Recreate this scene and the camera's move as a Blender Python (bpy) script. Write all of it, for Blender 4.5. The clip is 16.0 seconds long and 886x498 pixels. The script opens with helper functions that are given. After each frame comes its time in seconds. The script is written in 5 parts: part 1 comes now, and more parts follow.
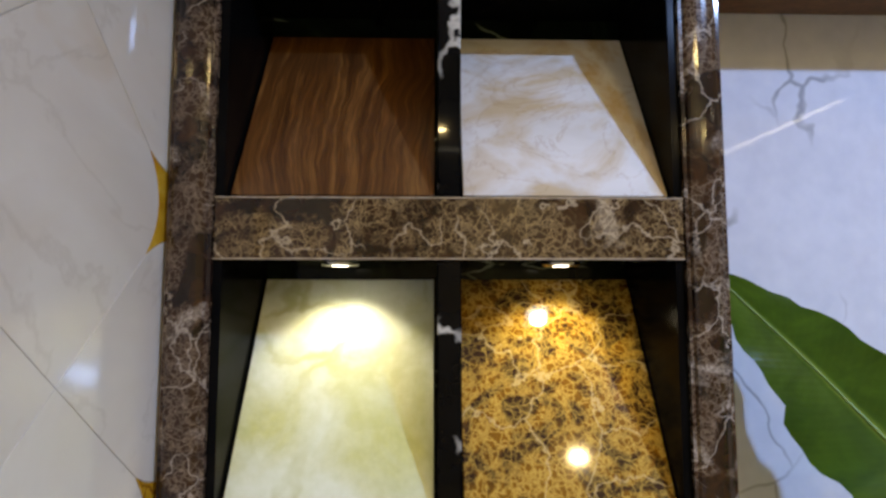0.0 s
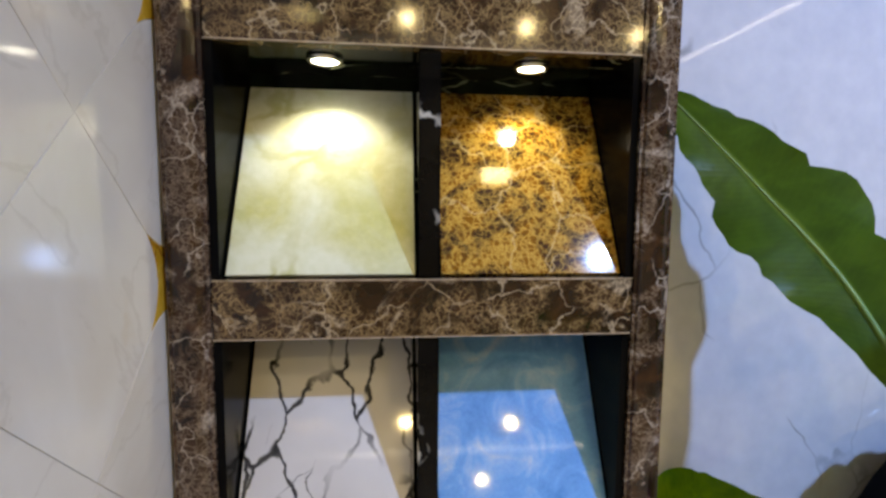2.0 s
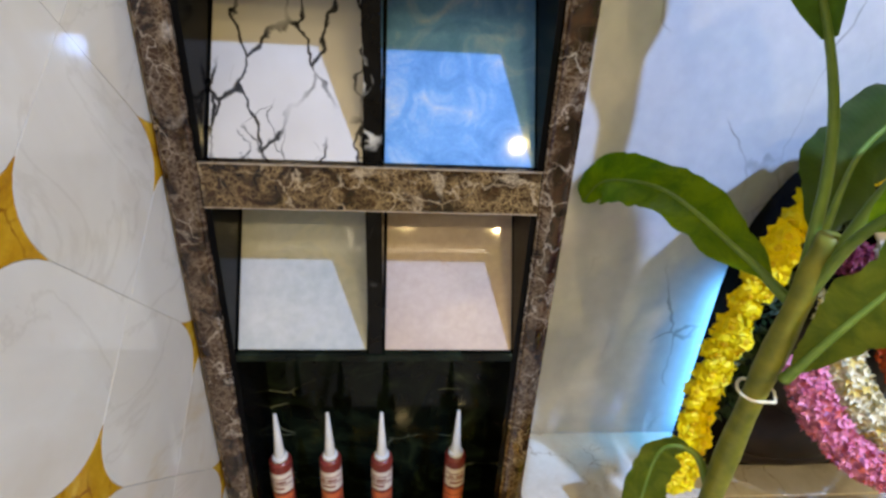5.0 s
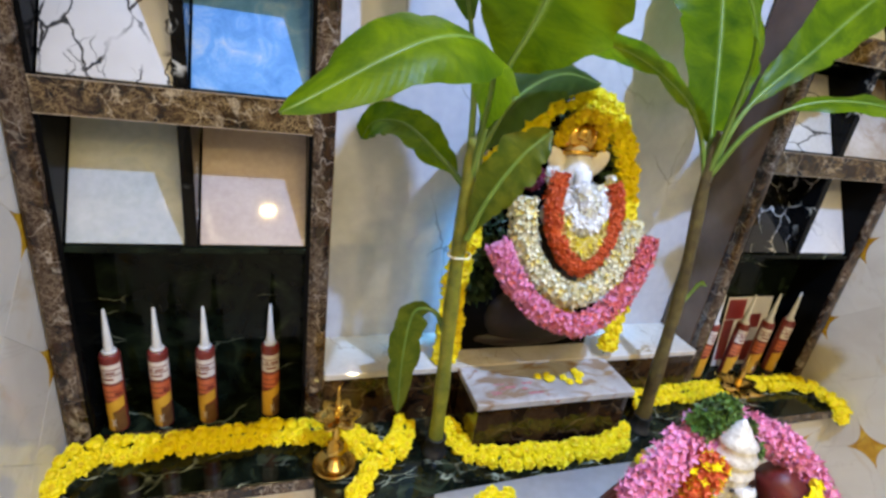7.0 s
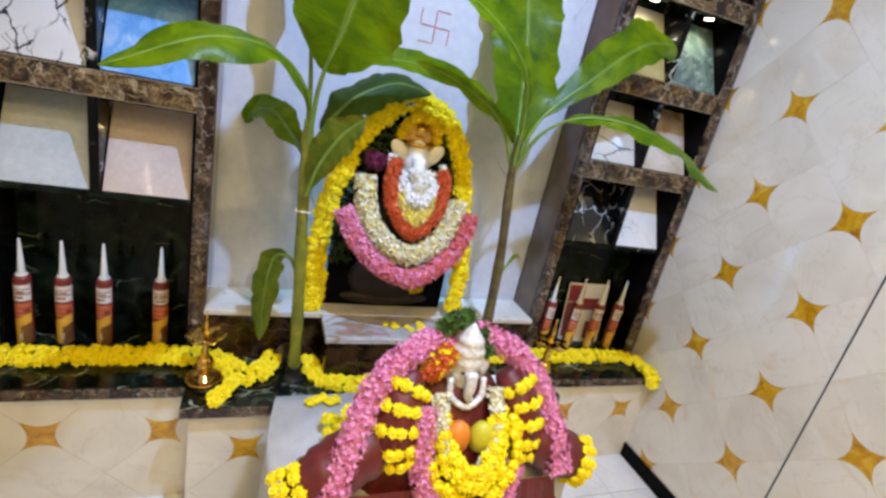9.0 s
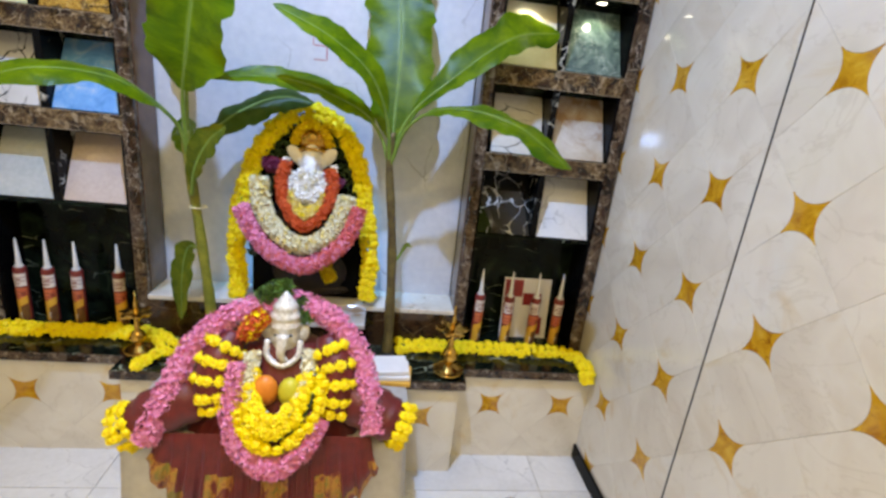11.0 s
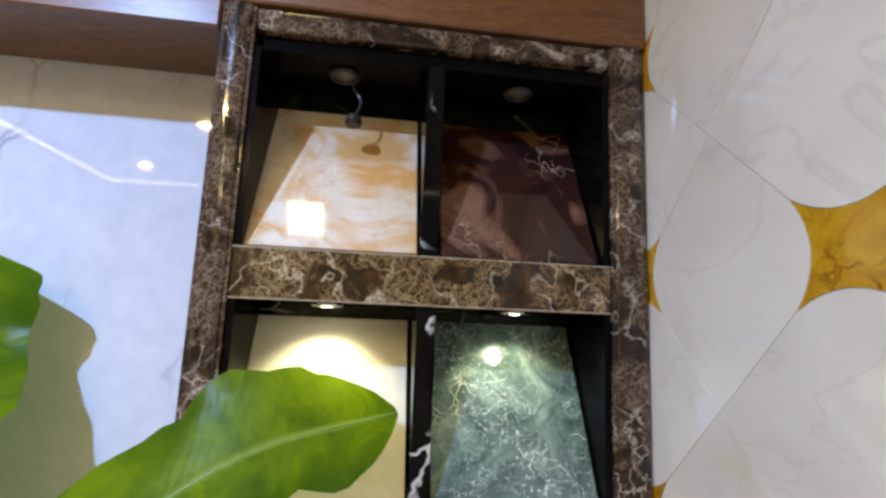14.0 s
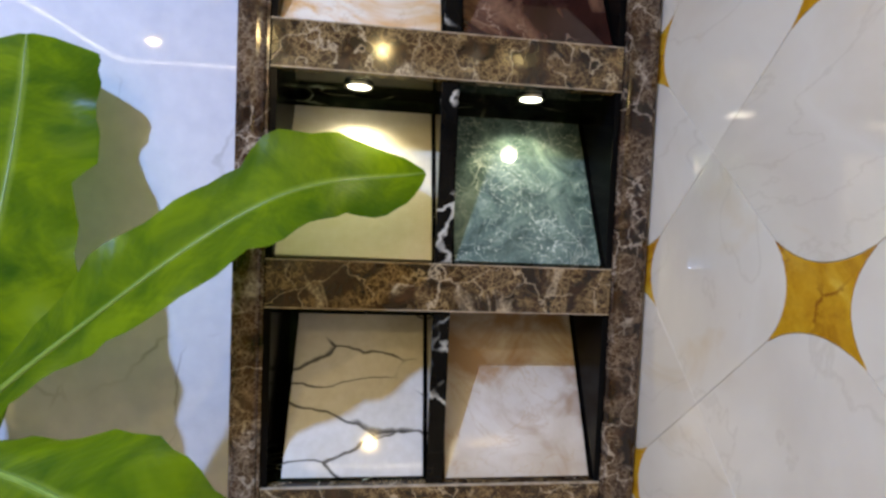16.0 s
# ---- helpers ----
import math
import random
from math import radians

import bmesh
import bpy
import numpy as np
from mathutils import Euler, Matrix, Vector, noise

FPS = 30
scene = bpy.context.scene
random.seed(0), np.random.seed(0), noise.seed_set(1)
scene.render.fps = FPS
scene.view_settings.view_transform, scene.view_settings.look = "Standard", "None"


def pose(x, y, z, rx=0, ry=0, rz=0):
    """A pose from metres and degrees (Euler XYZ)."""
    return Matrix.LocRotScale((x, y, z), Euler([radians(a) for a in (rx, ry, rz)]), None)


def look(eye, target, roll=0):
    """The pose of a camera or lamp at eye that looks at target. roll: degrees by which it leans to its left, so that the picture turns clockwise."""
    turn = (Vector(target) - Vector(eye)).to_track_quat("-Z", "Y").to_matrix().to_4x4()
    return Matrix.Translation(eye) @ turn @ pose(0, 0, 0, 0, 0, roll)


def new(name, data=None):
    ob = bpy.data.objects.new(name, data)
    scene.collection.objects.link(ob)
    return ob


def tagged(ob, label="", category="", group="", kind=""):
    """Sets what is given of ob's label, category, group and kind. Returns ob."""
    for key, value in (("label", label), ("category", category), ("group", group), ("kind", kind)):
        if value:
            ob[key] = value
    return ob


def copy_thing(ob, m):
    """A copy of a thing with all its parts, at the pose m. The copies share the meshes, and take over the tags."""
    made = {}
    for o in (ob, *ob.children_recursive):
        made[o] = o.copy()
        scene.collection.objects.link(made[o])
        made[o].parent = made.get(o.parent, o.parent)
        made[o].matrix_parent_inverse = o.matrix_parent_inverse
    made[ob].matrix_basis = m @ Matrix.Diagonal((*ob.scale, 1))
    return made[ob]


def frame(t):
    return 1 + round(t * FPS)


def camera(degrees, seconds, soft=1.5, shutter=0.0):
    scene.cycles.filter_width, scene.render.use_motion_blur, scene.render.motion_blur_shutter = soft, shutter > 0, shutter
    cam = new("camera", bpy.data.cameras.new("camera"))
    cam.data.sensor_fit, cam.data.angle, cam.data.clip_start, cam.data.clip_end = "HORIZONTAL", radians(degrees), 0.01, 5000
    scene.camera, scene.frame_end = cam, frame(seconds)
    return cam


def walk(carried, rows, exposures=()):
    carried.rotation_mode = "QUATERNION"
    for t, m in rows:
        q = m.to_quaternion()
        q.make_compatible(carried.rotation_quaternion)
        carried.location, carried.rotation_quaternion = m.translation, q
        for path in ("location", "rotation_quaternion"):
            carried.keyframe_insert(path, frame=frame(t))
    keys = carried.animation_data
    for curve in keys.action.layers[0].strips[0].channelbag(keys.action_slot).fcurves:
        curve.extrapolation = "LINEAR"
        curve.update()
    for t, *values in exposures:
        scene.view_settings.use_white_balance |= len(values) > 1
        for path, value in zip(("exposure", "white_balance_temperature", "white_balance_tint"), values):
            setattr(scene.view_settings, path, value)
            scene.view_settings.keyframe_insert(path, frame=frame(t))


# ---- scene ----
cam = camera(85.3, 16.0, 2.8)
PATH = [
    (0, (-0.038, 0.168, 1.929), (0.003, 2.162, 2.075), -0.0),
    (0.5, (-0.065, 0.169, 1.895), (0.045, 2.163, 2.014), 0.0),
    (1, (-0.054, 0.161, 1.863), (0.049, 2.158, 1.893), 0.1),
    (1.5, (-0.057, 0.137, 1.826), (0.074, 2.132, 1.777), 0.2),
    (2, (-0.062, 0.11, 1.771), (0.136, 2.092, 1.585), 0.5),
    (2.5, (-0.052, 0.076, 1.728), (0.108, 2.044, 1.407), 0.5),
    (3, (-0.054, 0.059, 1.699), (0.104, 2.011, 1.291), 0.9),
    (3.5, (-0.052, 0.035, 1.622), (0.096, 1.962, 1.106), 1.5),
    (4, (-0.051, 0.021, 1.556), (0.087, 1.92, 0.946), 2.6),
    (4.2, (-0.04, 0.009, 1.536), (0.07, 1.892, 0.871), 2.9),
    (6.3, (0.13, -0.228, 1.521), (0.561, 1.497, 0.604), 6.0),
    (6.5, (0.138, -0.299, 1.489), (0.639, 1.461, 0.682), 6.5),
    (7, (0.19, -0.436, 1.471), (0.808, 1.313, 0.721), 8.3),
    (7.5, (0.25, -0.521, 1.458), (0.93, 1.22, 0.747), 9.2),
    (8, (0.366, -0.698, 1.424), (1.038, 1.083, 0.81), 9.3),
    (8.5, (0.42, -0.782, 1.49), (1.146, 0.972, 0.863), 11.0),
    (8.7, (0.426, -0.842, 1.488), (1.173, 0.903, 0.858), 12.1),
    (10.8, (1.097, -1.357, 1.511), (1.402, 0.517, 0.88), 7.6),
    (11, (1.248, -1.3, 1.525), (1.508, 0.591, 0.929), 6.5),
    (11.5, (1.518, -1.09, 1.567), (1.777, 0.846, 1.137), 5.1),
    (12, (1.751, -0.76, 1.578), (1.926, 1.204, 1.243), 2.7),
    (12.5, (1.827, -0.393, 1.642), (1.944, 1.6, 1.519), 2.1),
    (13, (1.843, -0.081, 1.811), (1.971, 1.913, 1.897), 1.9),
    (13.5, (1.837, 0.004, 1.924), (2.095, 1.973, 2.162), 1.9),
    (14, (1.849, 0.033, 1.936), (2.11, 1.993, 2.235), 2.3),
    (14.5, (1.843, 0.014, 1.913), (2.079, 1.987, 2.135), 2.0),
    (15, (1.839, -0.007, 1.86), (2.094, 1.975, 1.94), 1.8),
    (15.5, (1.846, -0.038, 1.825), (2.059, 1.95, 1.792), 2.1),
    (16, (1.833, -0.03, 1.735), (2.061, 1.955, 1.642), 2.4),
]
walk(cam, [(t, look(eye, target, roll)) for t, eye, target, roll in PATH], ((0, -0.57, 7250, 7), (2.0, -0.50, 7200, 7), (3.1, -0.46, 7300, 6), (4.2, -0.18, 7350, 5), (6.3, -0.06, 6950, 4), (8.7, -0.10, 7050, 4), (10.8, -0.20, 7150, 3), (12.0, -0.24, 7050, 2), (13.0, -0.20, 7050, 6), (13.5, -0.12, 7250, 6), (14.7, -0.12, 7250, 6), (16.0, -0.26, 7250, 7)))

FLOOR, CEIL = -0.06, 3.05
LEFT, RIGHT, BACK, REAR = -0.335, 2.25, 0.875, -3.7
SPUR, FAR_LEFT, FAR_RIGHT = -1.0, -1.7, 3.6

# ---- light ----
world = bpy.data.worlds.new("world")
scene.world = world
world.use_nodes = True
world.node_tree.nodes["Background"].inputs[0].default_value = (0.9, 0.85, 0.75, 1)
world.node_tree.nodes["Background"].inputs[1].default_value = 0.02


def area(name, eye, target, power, size, color, shape="DISK", spread=180):
    lamp = bpy.data.lights.new(name, "AREA")
    lamp.shape, lamp.size, lamp.energy, lamp.color, lamp.spread = shape, size, power, color, radians(spread)
    ob = new(name, lamp)
    ob.matrix_world = look(eye, target)
    return ob


def spot(name, eye, target, power, angle, color, radius=0.012):
    lamp = bpy.data.lights.new(name, "SPOT")
    lamp.energy, lamp.color, lamp.spot_size, lamp.spot_blend, lamp.shadow_soft_size = power, color, radians(angle), 0.6, radius
    ob = new(name, lamp)
    ob.matrix_world = look(eye, target)
    return ob


COOL, WARM = (0.30, 0.48, 1.0), (1.0, 0.75, 0.36)
KEY = (1.0, -0.48, 3.0)
area("altar_flood_light", KEY, (1.0, 0.45, 0.4), 52, 0.055, COOL, "SQUARE", spread=135)
DOWNLIGHTS = [(0.78, -1.19), (0.02, -2.15), (0.88, -2.22), (1.74, -2.28), (0.77, -3.3)]
SQUARES = [(0.38, 0.0), (1.58, 0.28)]
for dx, dy in DOWNLIGHTS:
    area("ceiling_lamp", (dx, dy, CEIL - 0.012), (dx, dy, 0), 17, 0.05, WARM, "SQUARE", 160)
for dx, dy in SQUARES:
    area("ceiling_panel_lamp", (dx, dy, CEIL - 0.012), (dx, dy, 0), 2.2, 0.12, WARM, "SQUARE")
CELLS = {"left": (-0.152, 0.120), "right": (1.778, 2.061)}
for cx in (*CELLS["left"], *CELLS["right"]):
    spot("shelf_lamp", (cx, 0.762, 1.944), (cx, 0.80, 1.6), 2.1, 112, (1.0, 0.92, 0.70))

# upright blue fill lamps, added unseen behind the arch to tint the lower panel
BLUE_FILLS = ((0.765, -1), (1.115, 1))
for bx, way in BLUE_FILLS:
    strip = area("panel_fill_lamp", (bx, 0.855, 0.84), (bx + way, 0.855 + 0.05, 0.84), 1.5, 0.03, (0.12, 0.46, 1.0), "RECTANGLE", 170)
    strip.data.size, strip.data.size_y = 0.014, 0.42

# ---- materials ----


class Mat:
    """A node material with short calls for the usual nodes."""

    def __init__(self, name, rough=0.5, metal=0.0, coat=0.0, spec=0.5, scale=1.0, scatter=True):
        self.m = bpy.data.materials.new(name)
        self.m.use_nodes = True
        self.t = self.m.node_tree
        self.b = self.t.nodes["Principled BSDF"]
        self.b.inputs["Roughness"].default_value = rough
        self.b.inputs["Metallic"].default_value = metal
        self.b.inputs["Coat Weight"].default_value = coat
        self.b.inputs["Coat Roughness"].default_value = 0.02
        self.b.inputs["Specular IOR Level"].default_value = spec
        co = self.node("ShaderNodeTexCoord")
        info = self.node("ShaderNodeObjectInfo")
        self.random = info.outputs["Random"]
        self.uv = co.outputs["UV"]
        shift = self.node("ShaderNodeVectorMath", operation="SCALE")
        shift.inputs[0].default_value = (7.3, 3.1, 5.7)
        self.link(self.random, shift.inputs["Scale"])
        add = self.node("ShaderNodeVectorMath", operation="ADD")
        self.link(co.outputs["Object"], add.inputs[0])
        if scatter:
            self.link(shift.outputs[0], add.inputs[1])
        self.co = add.outputs[0]

    def node(self, kind, operation="", feature="", direction=""):
        n = self.t.nodes.new(kind)
        if operation:
            n.operation = operation
        if feature:
            n.feature = feature
        if direction:
            n.bands_direction = direction
        return n

    def link(self, a, b):
        self.t.links.new(a, b)

    def put(self, value, socket):
        if isinstance(value, (int, float)):
            socket.default_value = value
        elif isinstance(value, tuple):
            socket.default_value = (*value, 1) if len(value) == 3 and len(socket.default_value) == 4 else value
        else:
            self.link(value, socket)

    def noise(self, scale, detail=4, dist=0.0, co=None, rough=0.55):
        n = self.node("ShaderNodeTexNoise")
        n.inputs["Scale"].default_value, n.inputs["Detail"].default_value = scale, detail
        n.inputs["Distortion"].default_value, n.inputs["Roughness"].default_value = dist, rough
        self.link(co or self.co, n.inputs["Vector"])
        return n.outputs["Fac"]

    def warp(self, scale, amount, stretch=(1, 1, 1), co=None):
        n = self.node("ShaderNodeTexNoise")
        n.inputs["Scale"].default_value, n.inputs["Detail"].default_value = scale, 4
        self.link(co or self.co, n.inputs["Vector"])
        sc = self.node("ShaderNodeVectorMath", operation="SCALE")
        sc.inputs["Scale"].default_value = amount
        self.link(n.outputs["Color"], sc.inputs[0])
        add = self.node("ShaderNodeVectorMath", operation="ADD")
        self.link(co or self.co, add.inputs[0])
        self.link(sc.outputs[0], add.inputs[1])
        mul = self.node("ShaderNodeVectorMath", operation="MULTIPLY")
        mul.inputs[1].default_value = stretch
        self.link(add.outputs[0], mul.inputs[0])
        return mul.outputs[0]

    def cracks(self, scale, co=None):
        n = self.node("ShaderNodeTexVoronoi", feature="DISTANCE_TO_EDGE")
        n.inputs["Scale"].default_value = scale
        self.link(co or self.co, n.inputs["Vector"])
        return n.outputs["Distance"]

    def wave(self, scale, dist, detail=3, co=None, direction="X", dscale=1.0):
        n = self.node("ShaderNodeTexWave", direction=direction)
        n.inputs["Scale"].default_value, n.inputs["Distortion"].default_value, n.inputs["Detail"].default_value = scale, dist, detail
        n.inputs["Detail Scale"].default_value = dscale
        self.link(co or self.co, n.inputs["Vector"])
        return n.outputs["Fac"]

    def ramp(self, fac, *stops):
        n = self.node("ShaderNodeValToRGB")
        while len(n.color_ramp.elements) < len(stops):
            n.color_ramp.elements.new(0.5)
        for e, (p, c) in zip(n.color_ramp.elements, stops):
            e.position, e.color = p, ((c, c, c, 1) if isinstance(c, (int, float)) else (*c, 1))
        self.put(fac, n.inputs[0])
        return n.outputs[0]

    def mix(self, fac, a, b, kind="MIX"):
        n = self.node("ShaderNodeMix")
        n.data_type, n.blend_type = "RGBA", kind
        self.put(fac, n.inputs[0])
        self.put(a, n.inputs[6])
        self.put(b, n.inputs[7])
        return n.outputs[2]

    def math(self, op, a, b=0.0):
        n = self.node("ShaderNodeMath", operation=op)
        self.put(a, n.inputs[0])
        self.put(b, n.inputs[1])
        return n.outputs[0]

    def color(self, c):
        self.put(c, self.b.inputs["Base Color"])
        return self

    def rough(self, fac, lo, hi):
        self.put(self.ramp(fac, (0.3, lo), (0.7, hi)), self.b.inputs["Roughness"])
        return self

    def bump(self, fac, strength=0.2, distance=0.002):
        n = self.node("ShaderNodeBump")
        n.inputs["Strength"].default_value, n.inputs["Distance"].default_value = strength, distance
        self.put(fac, n.inputs["Height"])
        self.link(n.outputs[0], self.b.inputs["Normal"])
        return self


def emperador(name, dark=(0.008, 0.004, 0.0025), mid=(0.024, 0.012, 0.006), vein=(0.44, 0.31, 0.14), big=42, pale=(0.50, 0.40, 0.26), much=0.62):
    """Polished brown marble: dark blotches, broken pale veins and webbed patches."""
    m = Mat(name, 0.09, coat=0.0, spec=0.45)
    blotch = m.ramp(m.noise(big * 0.6, 5, 1.0), (0.34, dark), (0.52, mid), (0.74, (0.055, 0.024, 0.009)))
    open_ = m.ramp(m.noise(big * 0.38, 4, 0.9), (0.43, 0.0), (0.53, 1.0))
    v1 = m.ramp(m.cracks(big, m.warp(big * 0.8, 0.055)), (0.0, 1.0), (0.022, 0.6), (0.055, 0.0))
    v2 = m.ramp(m.cracks(big * 2.4, m.warp(big * 1.9, 0.028)), (0.0, 1.0), (0.14, 0.0))
    net = m.math("MULTIPLY", m.math("MAXIMUM", v1, m.math("MULTIPLY", v2, 0.62)), open_)
    long = m.ramp(m.cracks(big * 0.26, m.warp(big * 0.5, 0.10)), (0.0, 1.0), (0.022, 0.0))
    long = m.math("MULTIPLY", long, m.ramp(m.noise(big * 0.3, 2), (0.40, 0.0), (0.52, 1.0)))
    c = m.mix(m.math("MULTIPLY", open_, 0.5), blotch, (0.060, 0.030, 0.012))
    c = m.mix(m.math("MULTIPLY", net, much), c, vein)
    c = m.mix(m.math("MULTIPLY", long, 0.75), c, pale)
    cluster = m.ramp(m.noise(big * 0.22, 6, 1.6), (0.61, 0.0), (0.68, 1.0))
    c = m.mix(m.math("MULTIPLY", cluster, m.math("ADD", 0.35, m.math("MULTIPLY", v2, 0.5))), c, pale)
    return m.color(c).m


def stone(name, stops, scale=6, vein=None, vscale=5, width=0.012, warp=0.35, rough=0.06, stretch=(1, 1, 1), patchy=(0.45, 0.6), coat=0.25, cloud=0.5):
    """Polished stone: a cloudy ground and thin veins."""
    m = Mat(name, rough, coat=coat)
    c = m.ramp(m.noise(scale, 6, cloud), *stops)
    c = m.mix(0.10, c, m.ramp(m.noise(scale * 14, 3), (0.3, 0.1), (0.7, 0.9)), "OVERLAY")
    if vein:
        d = m.cracks(vscale, m.warp(vscale * 1.2, warp, stretch))
        line = m.ramp(d, (0.0, 1.0), (width, 0.75), (width * 2.2, 0.0))
        line = m.math("MULTIPLY", line, m.ramp(m.noise(vscale * 0.9, 2), (patchy[0], 0.0), (patchy[1], 1.0)))
        c = m.mix(line, c, vein)
    return m.color(c).m


def plain(name, a, b, rough=0.5, scale=20, metal=0.0, coat=0.0, bump=0.0, bscale=200):
    m = Mat(name, rough, metal, coat)
    m.color(m.ramp(m.noise(scale, 4), (0.3, a), (0.7, b)))
    if bump:
        m.bump(m.noise(bscale, 3), bump)
    return m.m


EMPERADOR = emperador("emperador_marble")
EMPERADOR_POST = emperador("emperador_moulding", mid=(0.022, 0.011, 0.007), vein=(0.36, 0.28, 0.20), big=44, pale=(0.44, 0.38, 0.31), much=0.5)
EMPERADOR_DARK = emperador("dark_emperador", (0.005, 0.003, 0.002), (0.012, 0.006, 0.004), (0.10, 0.065, 0.030), 26, (0.16, 0.11, 0.06), 0.35)
BLACK = stone("black_granite", ((0.38, (0.002, 0.003, 0.002)), (0.56, (0.006, 0.010, 0.006)), (0.70, (0.020, 0.030, 0.016)), (0.82, (0.075, 0.10, 0.06))), 6, (0.26, 0.30, 0.21), 7, 0.007, 0.07, 0.08, stretch=(0.5, 1, 1.5), patchy=(0.54, 0.66), coat=0.0, cloud=2.2)
# pale tone for the highlight painted on the shelf-front bevels
EDGE_GLINT = plain("painted_glint", (0.24, 0.18, 0.11), (0.46, 0.38, 0.28), 0.15, 60)
# black granite again, veins brightened to paint in the shelf light; also the ledge
SHELF_BLACK = stone("veined_shelf_granite", ((0.35, (0.002, 0.003, 0.002)), (0.55, (0.008, 0.012, 0.007)), (0.75, (0.045, 0.060, 0.034))), 9, (0.46, 0.50, 0.36), 10, 0.011, 0.07, 0.08, stretch=(0.45, 1.7, 1), patchy=(0.46, 0.60), coat=0.0, cloud=1.8)
DIVIDER = stone("divider_granite", ((0.35, (0.002, 0.002, 0.002)), (0.7, (0.006, 0.006, 0.006))), 9, (0.55, 0.54, 0.48), 10, 0.022, 0.14, 0.05, patchy=(0.53, 0.60), coat=0.0)
BLACK.node_tree.nodes["Principled BSDF"].inputs["Specular IOR Level"].default_value = 0.12
DIVIDER.node_tree.nodes["Principled BSDF"].inputs["Specular IOR Level"].default_value = 0.12
SIDE_STONE = plain("brown_side_stone", (0.085, 0.044, 0.024), (0.155, 0.088, 0.052), 0.14, 6)
LINING = plain("black_lining", (0.002, 0.002, 0.002), (0.004, 0.004, 0.004), 0.16, 12)
LINING.node_tree.nodes["Principled BSDF"].inputs["Specular IOR Level"].default_value = 0.05
CALACATTA = stone("white_marble", ((0.3, (0.51, 0.535, 0.60)), (0.7, (0.60, 0.625, 0.69))), 2.2, (0.30, 0.31, 0.34), 4.2, 0.007, 0.16, 0.04, stretch=(1.3, 1, 0.8), patchy=(0.52, 0.64))
SILL = stone("sill_marble", ((0.3, (0.55, 0.50, 0.42)), (0.7, (0.74, 0.71, 0.64))), 4, (0.35, 0.27, 0.17), 5, 0.006, 0.5, 0.05)


def stained_top():
    """White marble top, wet and smeared with brown and ochre paste."""
    m = Mat("stained_marble", 0.12, coat=0.2)
    c = m.ramp(m.noise(6, 5, 0.8), (0.3, (0.34, 0.32, 0.30)), (0.7, (0.60, 0.59, 0.58)))
    brown = m.ramp(m.noise(7, 5, 1.4, m.warp(4, 0.1, (1, 2.4, 1))), (0.50, 0.0), (0.64, 1.0))
    c = m.mix(m.math("MULTIPLY", brown, 0.8), c, (0.26, 0.15, 0.06))
    red = m.ramp(m.noise(16, 4, 1.0), (0.66, 0.0), (0.70, 1.0))
    return m.color(m.mix(m.math("MULTIPLY", red, 0.7), c, (0.36, 0.07, 0.03))).m


STAINED = stained_top()


def onyx_wall():
    m = Mat("wall_onyx", 0.10, coat=0.18)
    c = m.ramp(m.noise(3.2, 6, 0.8), (0.25, (0.63, 0.58, 0.49)), (0.55, (0.74, 0.705, 0.615)), (0.8, (0.65, 0.58, 0.46)))
    tint = m.ramp(m.random, (0.0, (0.96, 0.95, 0.93)), (1.0, (1.0, 1.0, 1.0)))
    c = m.mix(1.0, c, tint, "MULTIPLY")
    amber = m.ramp(m.noise(5, 4, 0.9), (0.62, 0.0), (0.76, 1.0))
    c = m.mix(m.math("MULTIPLY", amber, 0.45), c, (0.56, 0.38, 0.12))
    line = m.ramp(m.noise(2.4, 7, 2.4), (0.49, 0.0), (0.505, 1.0), (0.52, 0.0))
    return m.color(m.mix(m.math("MULTIPLY", line, 0.22), c, (0.42, 0.36, 0.26))).m


WALL_ONYX = onyx_wall()
AMBER = stone("amber_onyx", ((0.28, (0.34, 0.13, 0.008)), (0.45, (0.52, 0.27, 0.015)), (0.58, (0.60, 0.34, 0.025)), (0.74, (0.72, 0.48, 0.07))), 15, (0.26, 0.09, 0.008), 17, 0.022, 0.08, 0.08, cloud=1.4)
GROUT = plain("stone_joint", (0.56, 0.52, 0.44), (0.64, 0.60, 0.52), 0.8)
SEAM = plain("panel_joint", (0.03, 0.03, 0.03), (0.06, 0.055, 0.05), 0.6)
PLASTER = plain("ceiling_paint", (0.74, 0.73, 0.70), (0.80, 0.79, 0.76), 0.7, 3, bump=0.05)
REAR_PAINT = plain("rear_wall_paint", (0.50, 0.48, 0.44), (0.58, 0.56, 0.52), 0.5, 2)
FLOOR_TILE = stone("floor_tile", ((0.3, (0.62, 0.62, 0.61)), (0.7, (0.74, 0.74, 0.73))), 3, (0.5, 0.5, 0.5), 4, 0.006, 0.5, 0.08)


def timber(name, a, b, c, along=(1, 1, 1), rough=0.35, scale=9):
    m = Mat(name, rough, coat=0.15)
    w = m.warp(3, 0.12, along)
    g = m.ramp(m.noise(scale, 8, 0.6, w, 0.65), (0.28, a), (0.5, b), (0.72, c))
    fine = m.ramp(m.noise(scale * 8, 3, 0, w), (0.35, 0.25), (0.65, 0.75))
    return m.color(m.mix(0.5, g, fine, "OVERLAY")).m


